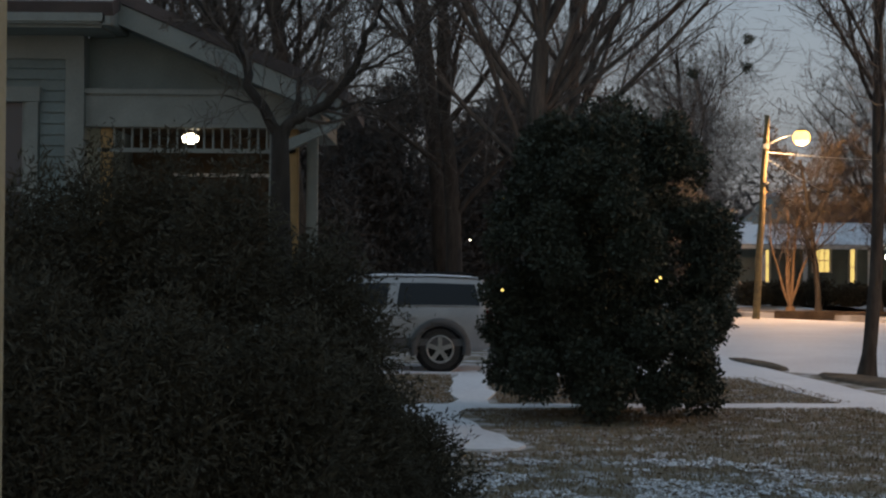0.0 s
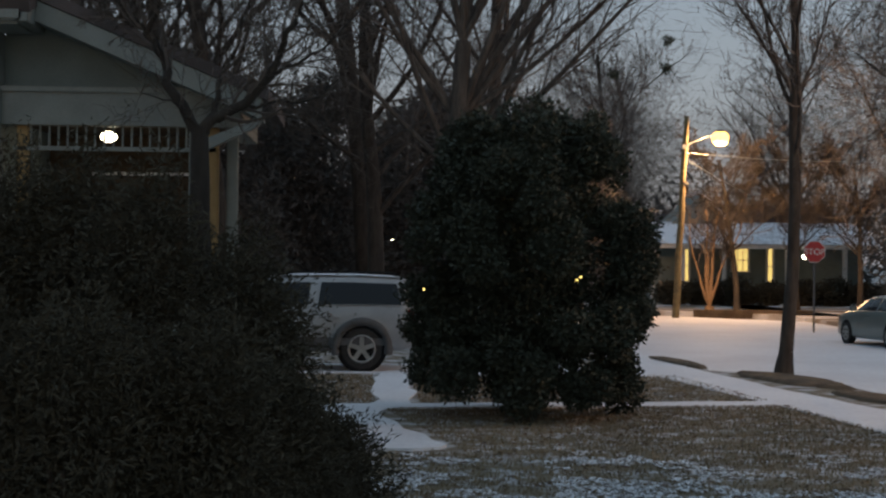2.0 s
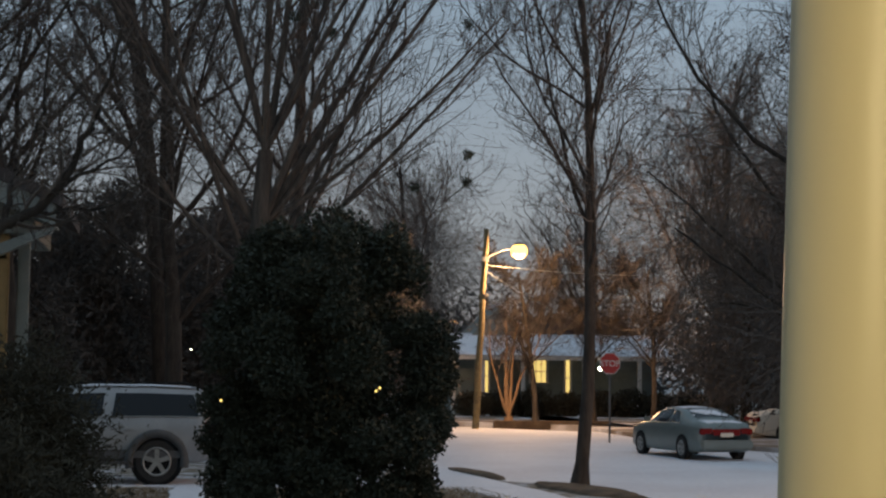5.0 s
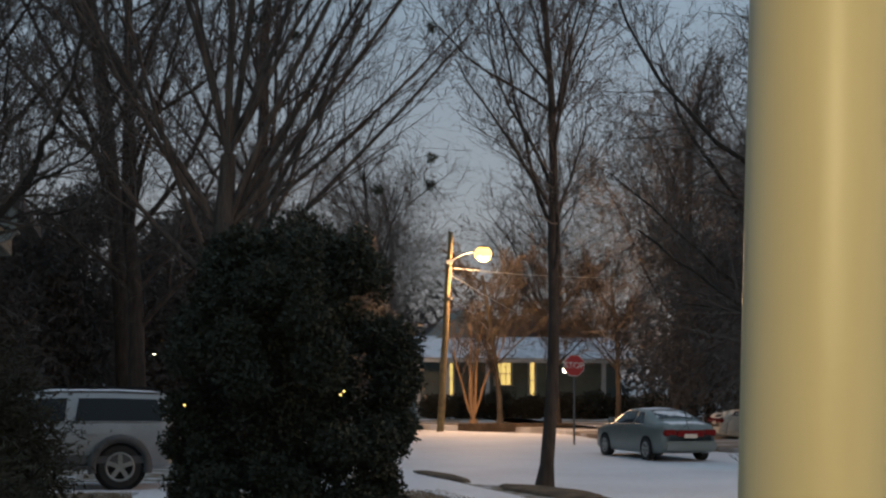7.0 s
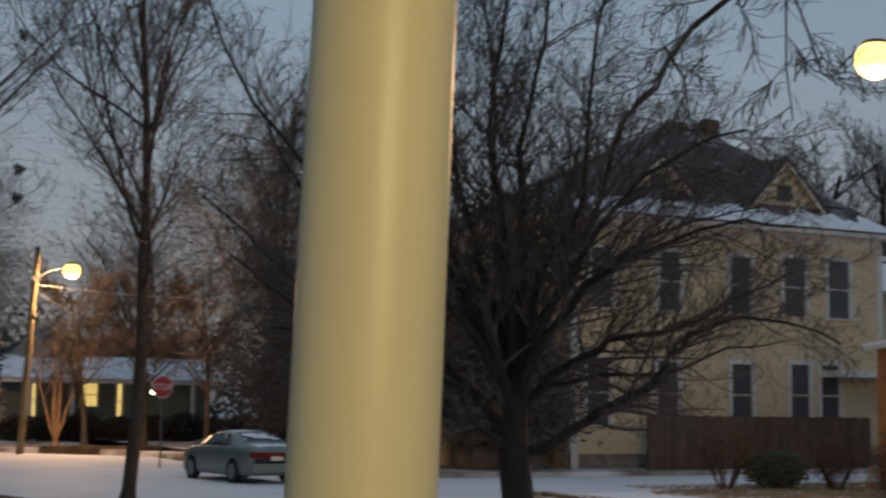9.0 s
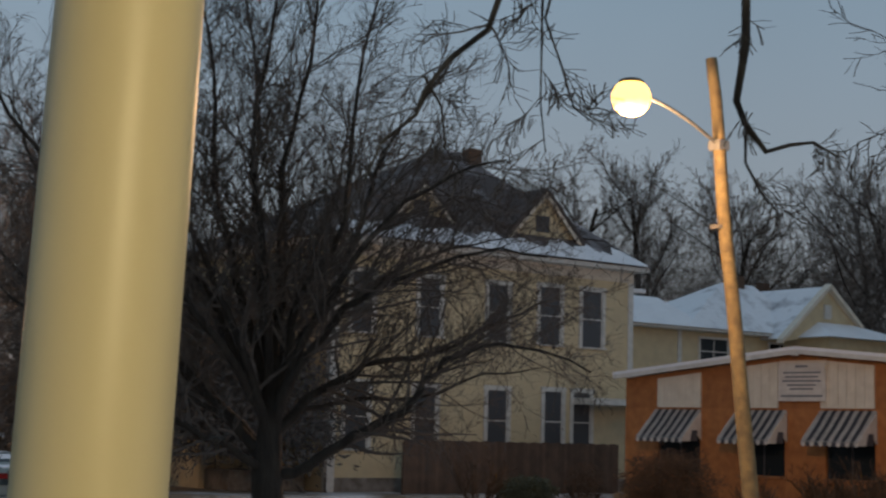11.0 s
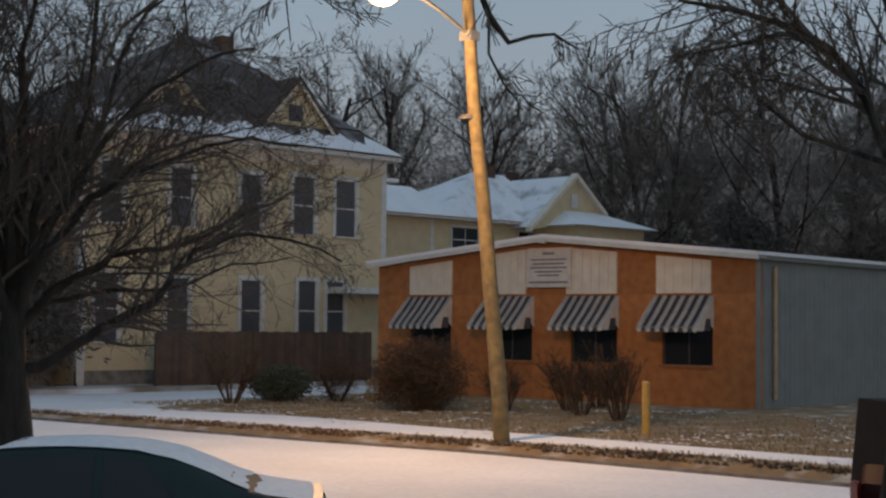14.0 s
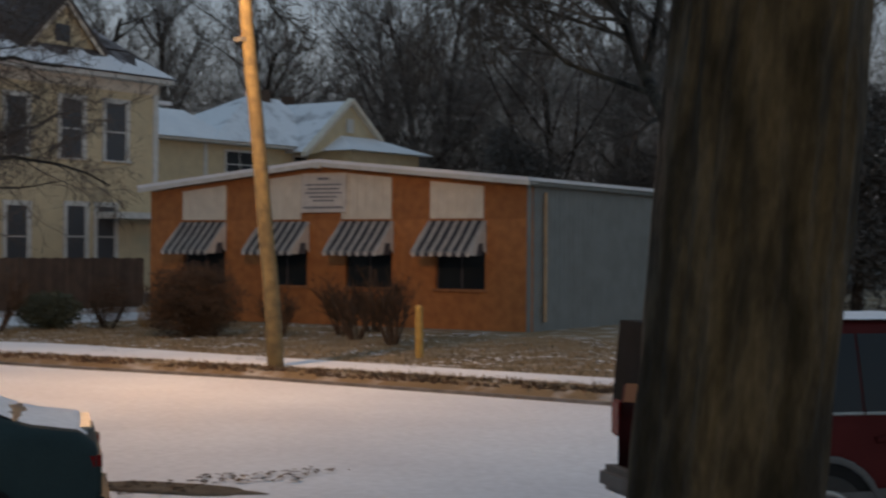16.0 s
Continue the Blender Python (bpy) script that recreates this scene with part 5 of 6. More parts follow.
cable((13.53, 63.8, 6.75), (27.5, 72.0, 7.2), 0.25, "thin grey overhead wire running from the lamp pole")
cable((13.5, 63.8, 6.5), (25.0, 80.5, 4.0), 0.3, "thin service wire sloping down to the far house")
stop = thing("stop_sign", pose(15.3, 51.2, -0.1), "red octagonal stop sign on a steel post", "sign")
part("post", box(-0.03, 0.03, 0, 0.04, -0.2, 2.9), M_CLADDING, stop)
part("rim", cyl(0.40, 0.40, 0.008, pose(0, -0.004, 2.6, 90, 0, 0) @ pose(0, 0, 0, 0, 0, 22.5), 8), M_WHITE, stop, "white sign border")
part("face", cyl(0.375, 0.375, 0.008, pose(0, -0.010, 2.6, 90, 0, 0) @ pose(0, 0, 0, 0, 0, 22.5), 8), M_SIGNRED, stop)
font = bpy.data.curves.new("lettering", "FONT")
font.body, font.size, font.align_x, font.extrude = "STOP", 0.30, "CENTER", 0.002
letters = new("lettering", font)
letters.matrix_basis = pose(0, -0.022, 2.50, 90, 0, 0)
letters.parent = stop
font.materials.append(M_WHITE)

bollard = thing("bollard", pose(24.97, 18.88, -0.1, 0, -1.5, 0), "yellow painted steel bollard on the verge", "bollard")
part("post", cyl(0.085, 0.08, 1.15, pose(0, 0, -0.1), 16), M_YPAINT, bollard)
bm = bmesh.new()
bmesh.ops.create_uvsphere(bm, u_segments=16, v_segments=8, radius=0.08, matrix=Matrix.LocRotScale((0, 0, 1.05), None, (1, 1, 0.5)))
part("cap", bm, M_YPAINT, bollard)


# ---- vehicles ----
def lerp_rows(rows, x):
    for a, b in zip(rows, rows[1:]):
        if a[0] <= x <= b[0]:
            f = (x - a[0]) / (b[0] - a[0])
            return [p + (q - p) * f for p, q in zip(a, b)]
    return list(rows[0] if x < rows[0][0] else rows[-1])


def wheel(parent, x, y, r, width, side):
    w = new("wheel")
    w.parent = parent
    m = pose(x, y, r, 90 * side, 0, 0)
    bm = bmesh.new()
    prof = [(r * 0.62, -0.5), (r * 0.90, -0.5), (r * 0.985, -0.36), (r, -0.2), (r, 0.2), (r * 0.985, 0.36), (r * 0.90, 0.5), (r * 0.62, 0.5)]
    n = 28
    rings = [[bm.verts.new(m @ Vector((math.cos(2 * math.pi * k / n) * q, math.sin(2 * math.pi * k / n) * q, h * width))) for q, h in prof] for k in range(n)]
    for k in range(n):
        a, b = rings[k], rings[(k + 1) % n]
        for i in range(len(prof) - 1):
            bm.faces.new((a[i], a[i + 1], b[i + 1], b[i]))
    part("tyre", bm, M_TYRE, w)
    bm = bmesh.new()
    part("rim_back", cyl(r * 0.62, r * 0.62, 0.02, m @ pose(0, 0, -0.1 * width), 24), M_BLACK, w)
    for k in range(5):
        add_box(bm, 0.02, r * 0.60, -r * 0.10, r * 0.10, -0.05, 0.0, 0.0, m @ pose(0, 0, -0.30 * width, 0, 0, 72 * k + 18))
    rim = part("rim", bm, M_STEEL, w, "alloy rim")
    lip_v, lip_f = [], []
    tube(lip_v, lip_f, [m @ Vector((math.cos(a * math.pi / 12) * r * 0.6, math.sin(a * math.pi / 12) * r * 0.6, -0.48 * width)) for a in range(25)], [0.022] * 25, 6)
    raw("rim_lip", lip_v, lip_f, M_STEEL, w, smooth=True)
    part("hub", cyl(r * 0.14, r * 0.12, 0.08, m @ pose(0, 0, -0.56 * width), 12), M_STEEL, w)


def car(label, m, rows, paint, wheels, wr, glass_side, screens, snow=(), extras=None, category="car", flare=None):
    """rows: x, underside, belt, top, half width at belt, half width at top; front is +x."""
    c = thing("car", m, label, category)
    verts, faces = [], []
    for x, zl, zb, zt, wb, wt in rows:
        h = zb - zl
        half = [(wb * 0.90, zl), (wb * 0.985, zl + 0.10 * h), (wb * 1.0, zl + 0.45 * h), (wb * 0.985, zl + 0.8 * h), (wb * 0.95, zb), (wt + (wb * 0.95 - wt) * 0.5, zb + (zt - zb) * 0.5), (wt, zb + (zt - zb) * 0.9), (wt * 0.86, zt - 0.004), (wt * 0.45, zt + 0.012), (0, zt + 0.016)]
        sec = [(y, z) for y, z in half] + [(-y, z) for y, z in half[-2::-1]]
        verts += [(x, y, z) for y, z in sec]
    k = len(sec)
    for i in range(len(rows) - 1):
        for j in range(k - 1):
            faces.append((i * k + j, i * k + j + 1, (i + 1) * k + j + 1, (i + 1) * k + j))
        faces.append((i * k + k - 1, i * k, (i + 1) * k, (i + 1) * k + k - 1))
    faces += [tuple(range(k)), tuple(range((len(rows) - 1) * k, len(rows) * k))[::-1]]
    body = raw("body", verts, faces, paint, c, smooth=True)

    def pt(x, f, sgn, off=0.010):
        _, zl, zb, zt, wb, wt = lerp_rows(rows, x)
        if f <= 0.5:
            y = wb * 0.95 + (wt - wb * 0.95) * f
        else:
            y = wt + (wb * 0.95 - wt) * 0.5 * (1 - (f - 0.5) / 0.4)
        return Vector((x, sgn * (y + off), zb + (zt - zb) * f))

    for sgn in (-1, 1):
        for poly in glass_side:
            (x0, f0), (x1, f1), (x2, f2), (x3, f3) = poly
            n = 6
            vs, fs = [], []
            for i in range(n + 1):
                s = i / n
                lo, hi = (x0 + (x1 - x0) * s, f0 + (f1 - f0) * s), (x3 + (x2 - x3) * s, f3 + (f2 - f3) * s)
                for g in range(4):
                    q = g / 3
                    vs.append(pt(lo[0] + (hi[0] - lo[0]) * q, lo[1] + (hi[1] - lo[1]) * q, sgn))
            for i in range(n):
                for g in range(3):
                    fs.append((i * 4 + g, i * 4 + g + 1, i * 4 + g + 5, i * 4 + g + 4))
            raw("side_window", vs, fs, M_GLASS, c)
            trim_v, trim_f = [], []
            tube(trim_v, trim_f, [vs[i * 4] for i in range(n + 1)], [0.012] * (n + 1), 5)
            raw("window_trim", trim_v, trim_f, M_STEEL, c)
    for xa, xb in screens:
        vs, fs = [], []
        for i in range(7):
            x = xa + (xb - xa) * (0.08 + 0.84 * i / 6)
            _, zl, zb, zt, wb, wt = lerp_rows(rows, x)
            for j in range(7):
                f = -1 + 2 * j / 6
                vs.append((x, f * wt * 0.80, zt + 0.024 - 0.018 * f * f))
        for i in range(6):
            for j in range(6):
                fs.append((i * 7 + j, i * 7 + j + 1, (i + 1) * 7 + j + 1, (i + 1) * 7 + j))
        raw("windscreen", vs, fs, M_GLASS, c, smooth=True)
    for xa, xb, cover in snow:
        vs, fs = [], []
        n = 14
        for i in range(n + 1):
            x = xa + (xb - xa) * i / n
            _, zl, zb, zt, wb, wt = lerp_rows(rows, x)
            for j in range(9):
                y = (-1 + 2 * j / 8) * wt * cover * (1 + 0.05 * noise.noise(Vector((x * 3, j, 1))))
                edge = min(1.0, 3.0 * min(j, 8 - j, i, n - i) / 8)
                vs.append((x, y, zt + 0.012 + 0.016 * edge - 0.012 * (y / wt) ** 2 + 0.008 * noise.noise(Vector((x * 4, y * 4, 2)))))
        for i in range(n):
            for j in range(8):
                fs.append((i * 9 + j, i * 9 + j + 1, (i + 1) * 9 + j + 1, (i + 1) * 9 + j))
        raw("snow_cover", vs, fs, M_SNOW, c, "thin snow lying on the car", smooth=True)
    for x in wheels:
        for sgn in (-1, 1):
            w = lerp_rows(rows, x)[4]
            arch = bmesh.new()
            add_cyl(arch, wr * 1.16, wr * 1.16, 0.02, pose(x, sgn * (w * 1.0 + 0.004), wr * 1.05, 90, 0, 0) @ pose(0, 0, -0.01), 28)
            part("wheel_well", arch, M_BLACK, c)
            if flare:
                fv, ff = [], []
                tube(fv, ff, [Vector((x + math.cos(radians(a)) * wr * 1.22, sgn * (w + 0.012), wr * 1.02 + math.sin(radians(a)) * wr * 1.22)) for a in range(-15, 200, 13)], [flare] * 17, 6)
                raw("wheel_flare", fv, ff, M_CLADDING, c, smooth=True)
            wheel(c, x, sgn * (w - 0.085), wr, 0.22, -1 if sgn < 0 else 1)
    for sgn in (-1, 1):
        bm = bmesh.new()
        xm = max(p[0][0] for p in glass_side) if glass_side else 0.6
        xm = max(max(q[0] for q in p) for p in glass_side) - 0.25
        z = lerp_rows(rows, xm)[2] + 0.1
        y = lerp_rows(rows, xm)[4]
        add_box(bm, xm - 0.07, xm + 0.07, sgn * (y + 0.02), sgn * (y + 0.2), z - 0.06, z + 0.08, 0.02)
        part("wing_mirror", bm, paint, c)
        for hx in (0.05, -0.85):
            yy = lerp_rows(rows, hx)
            part("door_handle", box(hx - 0.09, hx + 0.09, sgn * (yy[4] * 0.985 - 0.01), sgn * (yy[4] * 0.985 + 0.03), yy[2] - 0.16, yy[2] - 0.12, 0.008), paint, c)
    if extras:
        extras(c)
    return c


SEDAN = [(-2.42, 0.36, 0.74, 0.80, 0.66, 0.60), (-2.36, 0.28, 0.90, 0.96, 0.78, 0.70), (-2.22, 0.25, 0.98, 1.05, 0.84, 0.74), (-1.85, 0.22, 1.0, 1.09, 0.88, 0.73), (-1.62, 0.2, 1.0, 1.15, 0.89, 0.70), (-1.35, 0.2, 0.995, 1.26, 0.895, 0.66), (-1.08, 0.2, 0.99, 1.35, 0.90, 0.63), (-0.75, 0.2, 0.985, 1.41, 0.90, 0.62), (-0.2, 0.2, 0.97, 1.44, 0.90, 0.62),
         (0.3, 0.2, 0.96, 1.42, 0.90, 0.62), (0.7, 0.2, 0.955, 1.30, 0.90, 0.64), (1.25, 0.2, 0.95, 1.02, 0.90, 0.70), (1.7, 0.2, 0.90, 0.96, 0.88, 0.72), (2.15, 0.22, 0.80, 0.86, 0.84, 0.70), (2.35, 0.26, 0.66, 0.72, 0.76, 0.64), (2.42, 0.34, 0.58, 0.62, 0.66, 0.58)]
SEDAN_GLASS = [((-0.45, 0.06), (0.95, 0.06), (0.50, 0.86), (-0.45, 0.9)), ((-1.2, 0.06), (-0.52, 0.06), (-0.52, 0.9), (-0.85, 0.86))]


def sedan_tail(c):
    for sgn in (-1, 1):
        part("tail_light", box(-2.44, -2.30, sgn * 0.42, sgn * 0.80, 0.72, 0.90, 0.03), M_TAIL, c, "red tail light")
        part("head_light", box(2.26, 2.38, sgn * 0.42, sgn * 0.72, 0.58, 0.70, 0.03), M_GLASS, c)
    part("rear_bumper", box(-2.50, -2.30, -0.80, 0.80, 0.32, 0.58, 0.05), c.children[0].data.materials[0], c)
    part("number_plate", box(-2.455, -2.43, -0.20, 0.20, 0.66, 0.78, 0.005), M_PANEL, c, "pale number plate without legible marks")
    part("tail_trim", box(-2.45, -2.36, -0.42, 0.42, 0.70, 0.88, 0.02), M_TAIL, c)


def heading(x, y, z, az):
    """A car at x, y whose front points to the compass angle az, measured from +y towards +x."""
    return pose(x, y, z, 0, 0, 90 - az)


car("grey-green sedan dusted with snow parked at the kerb", heading(15.25, 43.0, -0.25, -6), SEDAN, M_GREYCAR, (-1.42, 1.42), 0.32, SEDAN_GLASS, ((-1.62, -0.85), (0.55, 1.22)), ((-1.5, -0.9, 0.8), (-0.6, 0.3, 0.8), (-2.25, -1.8, 0.75)), sedan_tail)


def coupe_tail(c):
    for sgn in (-1, 1):
        part("tail_light", box(-2.13, -1.98, sgn * 0.46, sgn * 0.77, 0.74, 0.92, 0.05), M_TAIL, c, "red tail light")
        part("head_light", box(1.98, 2.10, sgn * 0.42, sgn * 0.72, 0.58, 0.70, 0.03), M_GLASS, c)
    part("rear_bumper", box(-2.19, -2.0, -0.80, 0.80, 0.32, 0.58, 0.05), M_TEALCAR, c)
    part("boot_trim", box(-2.05, -1.95, -0.5, 0.5, 1.03, 1.05, 0.006), M_STEEL, c)


COMPACT = [(x * 0.88, *r) for x, *r in SEDAN]
car("dark teal sedan with snow on its roof", heading(6.37, 10.46, -0.25, -50), COMPACT, M_TEALCAR, (-1.25, 1.25), 0.32, [[(x * 0.88, f) for x, f in p] for p in SEDAN_GLASS], ((0.48, 1.07),), ((-1.5, 0.42, 0.90), (-2.02, -1.54, 0.90)), coupe_tail)

SUV = [(-2.33, 0.50, 0.95, 1.1, 0.70, 0.62), (-2.28, 0.42, 1.08, 1.45, 0.82, 0.66), (-2.2, 0.40, 1.12, 1.66, 0.86, 0.67), (-2.05, 0.38, 1.13, 1.74, 0.88, 0.68), (-1.2, 0.38, 1.13, 1.77, 0.89, 0.69), (-0.2, 0.38, 1.12, 1.77, 0.89, 0.69), (0.5, 0.38, 1.11, 1.73, 0.89, 0.68), (0.75, 0.38, 1.11, 1.60, 0.89, 0.68), (1.2, 0.38, 1.10, 1.18, 0.88, 0.72), (1.9, 0.40, 1.04, 1.10, 0.86, 0.72), (2.2, 0.42, 0.92, 0.98, 0.82, 0.70), (2.32, 0.46, 0.75, 0.80, 0.74, 0.66)]
SUV_GLASS = [((-2.02, 0.06), (-1.02, 0.06), (-1.02, 0.86), (-1.86, 0.86)), ((-1.0, 0.06), (-0.1, 0.06), (-0.1, 0.86), (-1.0, 0.86)), ((-0.02, 0.08), (1.0, 0.08), (0.66, 0.82), (-0.02, 0.84))]


def suv_extras(c):
    for sgn in (-1, 1):
        part("tail_light", box(-2.34, -2.22, sgn * 0.66, sgn * 0.84, 0.85, 1.15, 0.02), M_TAIL, c, "red tail light")
        rv, rf = [], []
        tube(rv, rf, [Vector((x, sgn * 0.60, 1.82 - 0.03 * (abs(x + 0.7) > 1.2))) for x in (-2.0, -1.8, -0.7, 0.3, 0.5)], [0.018] * 5, 6)
        raw("roof_rail", rv, rf, M_BLACK, c)
    part("rear_bumper", box(-2.46, -2.26, -0.82, 0.82, 0.42, 0.62, 0.05), M_CLADDING, c)
    part("rear_window", box(-2.285, -2.235, -0.62, 0.62, 1.14, 1.60, 0.01), M_GLASS, c)
    for sgn in (-1, 1):
        part("side_step", box(-0.85, 0.85, sgn * 0.80, sgn * 0.98, 0.36, 0.42, 0.02), M_CLADDING, c)
        part("cladding", box(-1.9, 1.9, sgn * 0.86, sgn * 0.915, 0.46, 0.62, 0.015), M_CLADDING, c)


SILVER_GLASS = [((-2.10, 0.14), (-0.54, 0.14), (-0.60, 0.80), (-2.0, 0.80)), ((-0.36, 0.14), (0.98, 0.12), (0.66, 0.78), (-0.40, 0.80))]
car("silver off-road car with snowy roof on the driveway", heading(-1.40, 29.35, 0.03, -90), SUV, M_SILVER, (-1.36, 1.36), 0.41, SILVER_GLASS, ((0.68, 1.2),), ((-2.1, 0.3, 0.95),), suv_extras, flare=0.08)


def red_extras(c):
    suv_extras(c)
    # black block added for the rear glass and the shade on the pillars
    part("tailgate", extrude([(-0.88, 1.13), (0.88, 1.13), (0.72, 1.80), (-0.72, 1.80)], pose(-1.88, 0, 0, 0, 0, 90), 0.43), M_BLACK, c, "black block for rear glass and shaded upper tailgate")


car("dark red off-road car with snow on its roof", heading(12.41, 4.30, -0.25, 128), [(x, a, b, t * 1.05, p, q) for x, a, b, t, p, q in SUV], M_REDCAR, (-1.36, 1.36), 0.38, SUV_GLASS, ((0.68, 1.2),), ((-1.6, 0.35, 0.95),), red_extras, flare=0.03)
# a further parked car behind the grey one
car("pale car parked far along the side street", heading(23.5, 52.5, -0.25, 95), SEDAN, M_PANEL, (-1.42, 1.42), 0.32, SEDAN_GLASS, ((-1.62, -0.85), (0.55, 1.22)), ((-0.6, 0.3, 0.8),), sedan_tail)


# ---- shrubs and foliage ----
def shrub(name, label, at, lumps, size, material, seed, category="shrub", stems=6, stem_h=0.8, flat=1.0, droop=0.0, hollow=0.5, lump=0.25, spread=0.5, group=""):
    """lumps: (x, y, z, rx, ry, rz, leaves) round the foot."""
    rng = np.random.default_rng(seed)
    r2 = random.Random(seed)
    root = thing(name, pose(*at), label, category, group)
    verts, faces = [], []
    for x, y, z, rx, ry, rz, n in lumps:
        leaves(verts, faces, rng, (x, y, z), (rx, ry, rz), n, size, flat, hollow, droop, lump, floor=0.0)
    raw("foliage", verts, faces, material, root)
    verts, faces = [], []
    for k in range(stems):
        w = r2.uniform(0, 6.28)
        d = Vector((math.cos(w) * spread, math.sin(w) * spread, 1)).normalized()
        p = Vector((math.cos(w) * 0.08, math.sin(w) * 0.08, -0.1))
        pts = [p + d * stem_h * i / 5 + Vector((r2.uniform(-0.03, 0.03), r2.uniform(-0.03, 0.03), 0)) for i in range(6)]
        tube(verts, faces, pts, [0.035 - 0.004 * i for i in range(6)], 6)
    raw("stem_wood", verts, faces, M_BARK, root)
    return root


# clipped holly in the middle of the lawn
def holly_lumps():
    rr = random.Random(12)
    out = [(0, 0, 1.7, 1.12, 1.0, 1.35, 10000), (0.05, 0, 2.9, 0.95, 0.9, 1.0, 7000), (-0.1, 0, 0.85, 1.05, 1.0, 0.65, 6000), (0, 0, 2.0, 0.9, 0.9, 1.7, 6000)]
    for k in range(120):
        z = 0.30 + 3.6 * rr.random()
        w = 1.42 if z < 2.3 else 1.42 - 0.62 * ((z - 2.3) / 1.6) ** 1.5
        if z < 0.7:
            w *= 0.92
        a = rr.uniform(0, 6.283)
        s = rr.uniform(0.20, 0.36)
        out.append((w * math.cos(a) * rr.uniform(0.86, 1.06), 0.85 * w * math.sin(a), z, s, s, s * rr.uniform(0.7, 1.1), int(3800 * s * s / 0.3)))
    for x, z in ((-0.25, 3.95), (0.85, 3.85), (0.35, 3.9), (-0.7, 3.6), (1.15, 3.4), (0.1, 4.05)):
        out.append((x, 0, z, 0.20, 0.25, 0.34, 600))
    return out


shrub("holly_bush", "tall dense dark holly bush on the lawn", (2.24, 20.7, 0), holly_lumps(), 0.066, M_HOLLY, 3, "bush", stems=9, stem_h=1.2, hollow=0.35, lump=0.3, spread=0.25)
# glowing beads added for warm light that glints through gaps in the leaves
M_GLINT = glow("warm_glint", (1.0, 0.70, 0.18), 1.6)
for x, y, z in ((2.76, 19.48, 1.9), (2.71, 19.46, 1.86), (0.77, 19.8, 1.72)):
    bulb = thing("string_light", pose(x, y, z), "tiny glowing bead for a warm glint through the holly", "light", "bulbs in the holly")
    bm = bmesh.new()
    bmesh.ops.create_uvsphere(bm, u_segments=10, v_segments=6, radius=0.017)
    part("glass_bulb", bm, M_GLINT, bulb, smooth=True)
    part("socket", cyl(0.010, 0.012, 0.04, pose(0, 0, 0.018), 8), M_BLACK, bulb)
# dark shrubbery before the neighbour's house
HEDGE = [(-2.95, 10.6, 2.45, 2200), (-2.58, 10.95, 2.62, 2200), (-2.1, 11.0, 2.62, 2400), (-1.55, 10.6, 2.52, 2400), (-0.98, 11.2, 2.12, 2000), (-2.6, 9.6, 1.85, 2000), (-1.8, 9.4, 1.7, 2000), (-1.05, 9.8, 1.6, 1800), (-0.72, 10.6, 1.25, 1600), (-0.80, 11.4, 1.80, 1500), (-0.34, 11.7, 0.85, 1200)]
for i, (x, y, h, n) in enumerate(HEDGE):
    shrub("garden_shrub", "dense dark feathery evergreen shrub", (x, y, 0),
          [(0, 0, h * 0.52, 0.62, 0.6, h * 0.5, n * 5), (0.1, -0.1, h * 0.25, 0.66, 0.6, h * 0.28, n * 2), (0.1, 0, h * 0.85, 0.36, 0.36, h * 0.26, n * 2)], 0.062, M_SHRUB, 50 + i, stems=5, stem_h=h * 0.6, flat=0.4, hollow=0.3, lump=0.5, spread=0.3, group="shrubs before the neighbour's porch")
# spiky plant beside the path
yucca = thing("yucca", pose(-0.28, 12.2, 0), "spiky dark yucca beside the snowy path", "plant")
ry = random.Random(4)
for k in range(60):
    w, e, ln = ry.uniform(0, 6.28), radians(ry.uniform(5, 75)), ry.uniform(0.4, 0.75)
    d = Vector((math.cos(w) * math.cos(e), math.sin(w) * math.cos(e), math.sin(e)))
    s = Vector((-math.sin(w), math.cos(w), 0)) * 0.016
    p = Vector((0, 0, 0.3))
    v = [p - s * 0.6, p + s * 0.6, p + d * ln * 0.5 + s, p + d * ln + Vector((0, 0, -0.12 * ln)), p + d * ln * 0.5 - s]
    raw("leaf_blade", v, [(0, 1, 2, 4), (4, 2, 3)], M_SHRUB, yucca)
part("stump", cyl(0.09, 0.07, 0.36, pose(0, 0, -0.03), 10), M_BARK, yucca)
shrub("low_shrub", "low dark shrub at the path's edge", (-0.72, 12.6, 0), [(0, 0, 0.55, 0.6, 0.55, 0.55, 6000), (0.25, 0, 0.3, 0.55, 0.5, 0.35, 4000)], 0.07, M_SHRUB, 77, stems=4, stem_h=0.5, flat=0.6, hollow=0.3)

# shrubs across the street
shrub("rounded_shrub", "large rounded brown shrub before the shop", (27.2, 27.7, -0.1), [(0, 0, 0.95, 1.2, 1.1, 0.92, 16000), (0.1, 0, 0.5, 1.05, 1.0, 0.5, 6000)], 0.10, M_BROWNSHRUB, 81, stems=7, stem_h=0.9, flat=0.3, hollow=0.25, spread=0.6, lump=0.45)
shrub("snowy_shrub", "low dark evergreen shrub dusted with snow", (27.0, 33.0, -0.1), [(0, 0, 0.5, 0.85, 0.8, 0.5, 7000)], 0.09, M_HOLLY, 82, stems=5, stem_h=0.5, flat=0.7, hollow=0.3)
shrub("brown_shrub", "brown leafless hedge shrub", (28.2, 32.0, -0.1), [(0, 0, 0.75, 0.6, 0.6, 0.7, 4500)], 0.09, M_BROWNSHRUB, 83, stems=8, stem_h=1.0, flat=0.25, hollow=0.15)
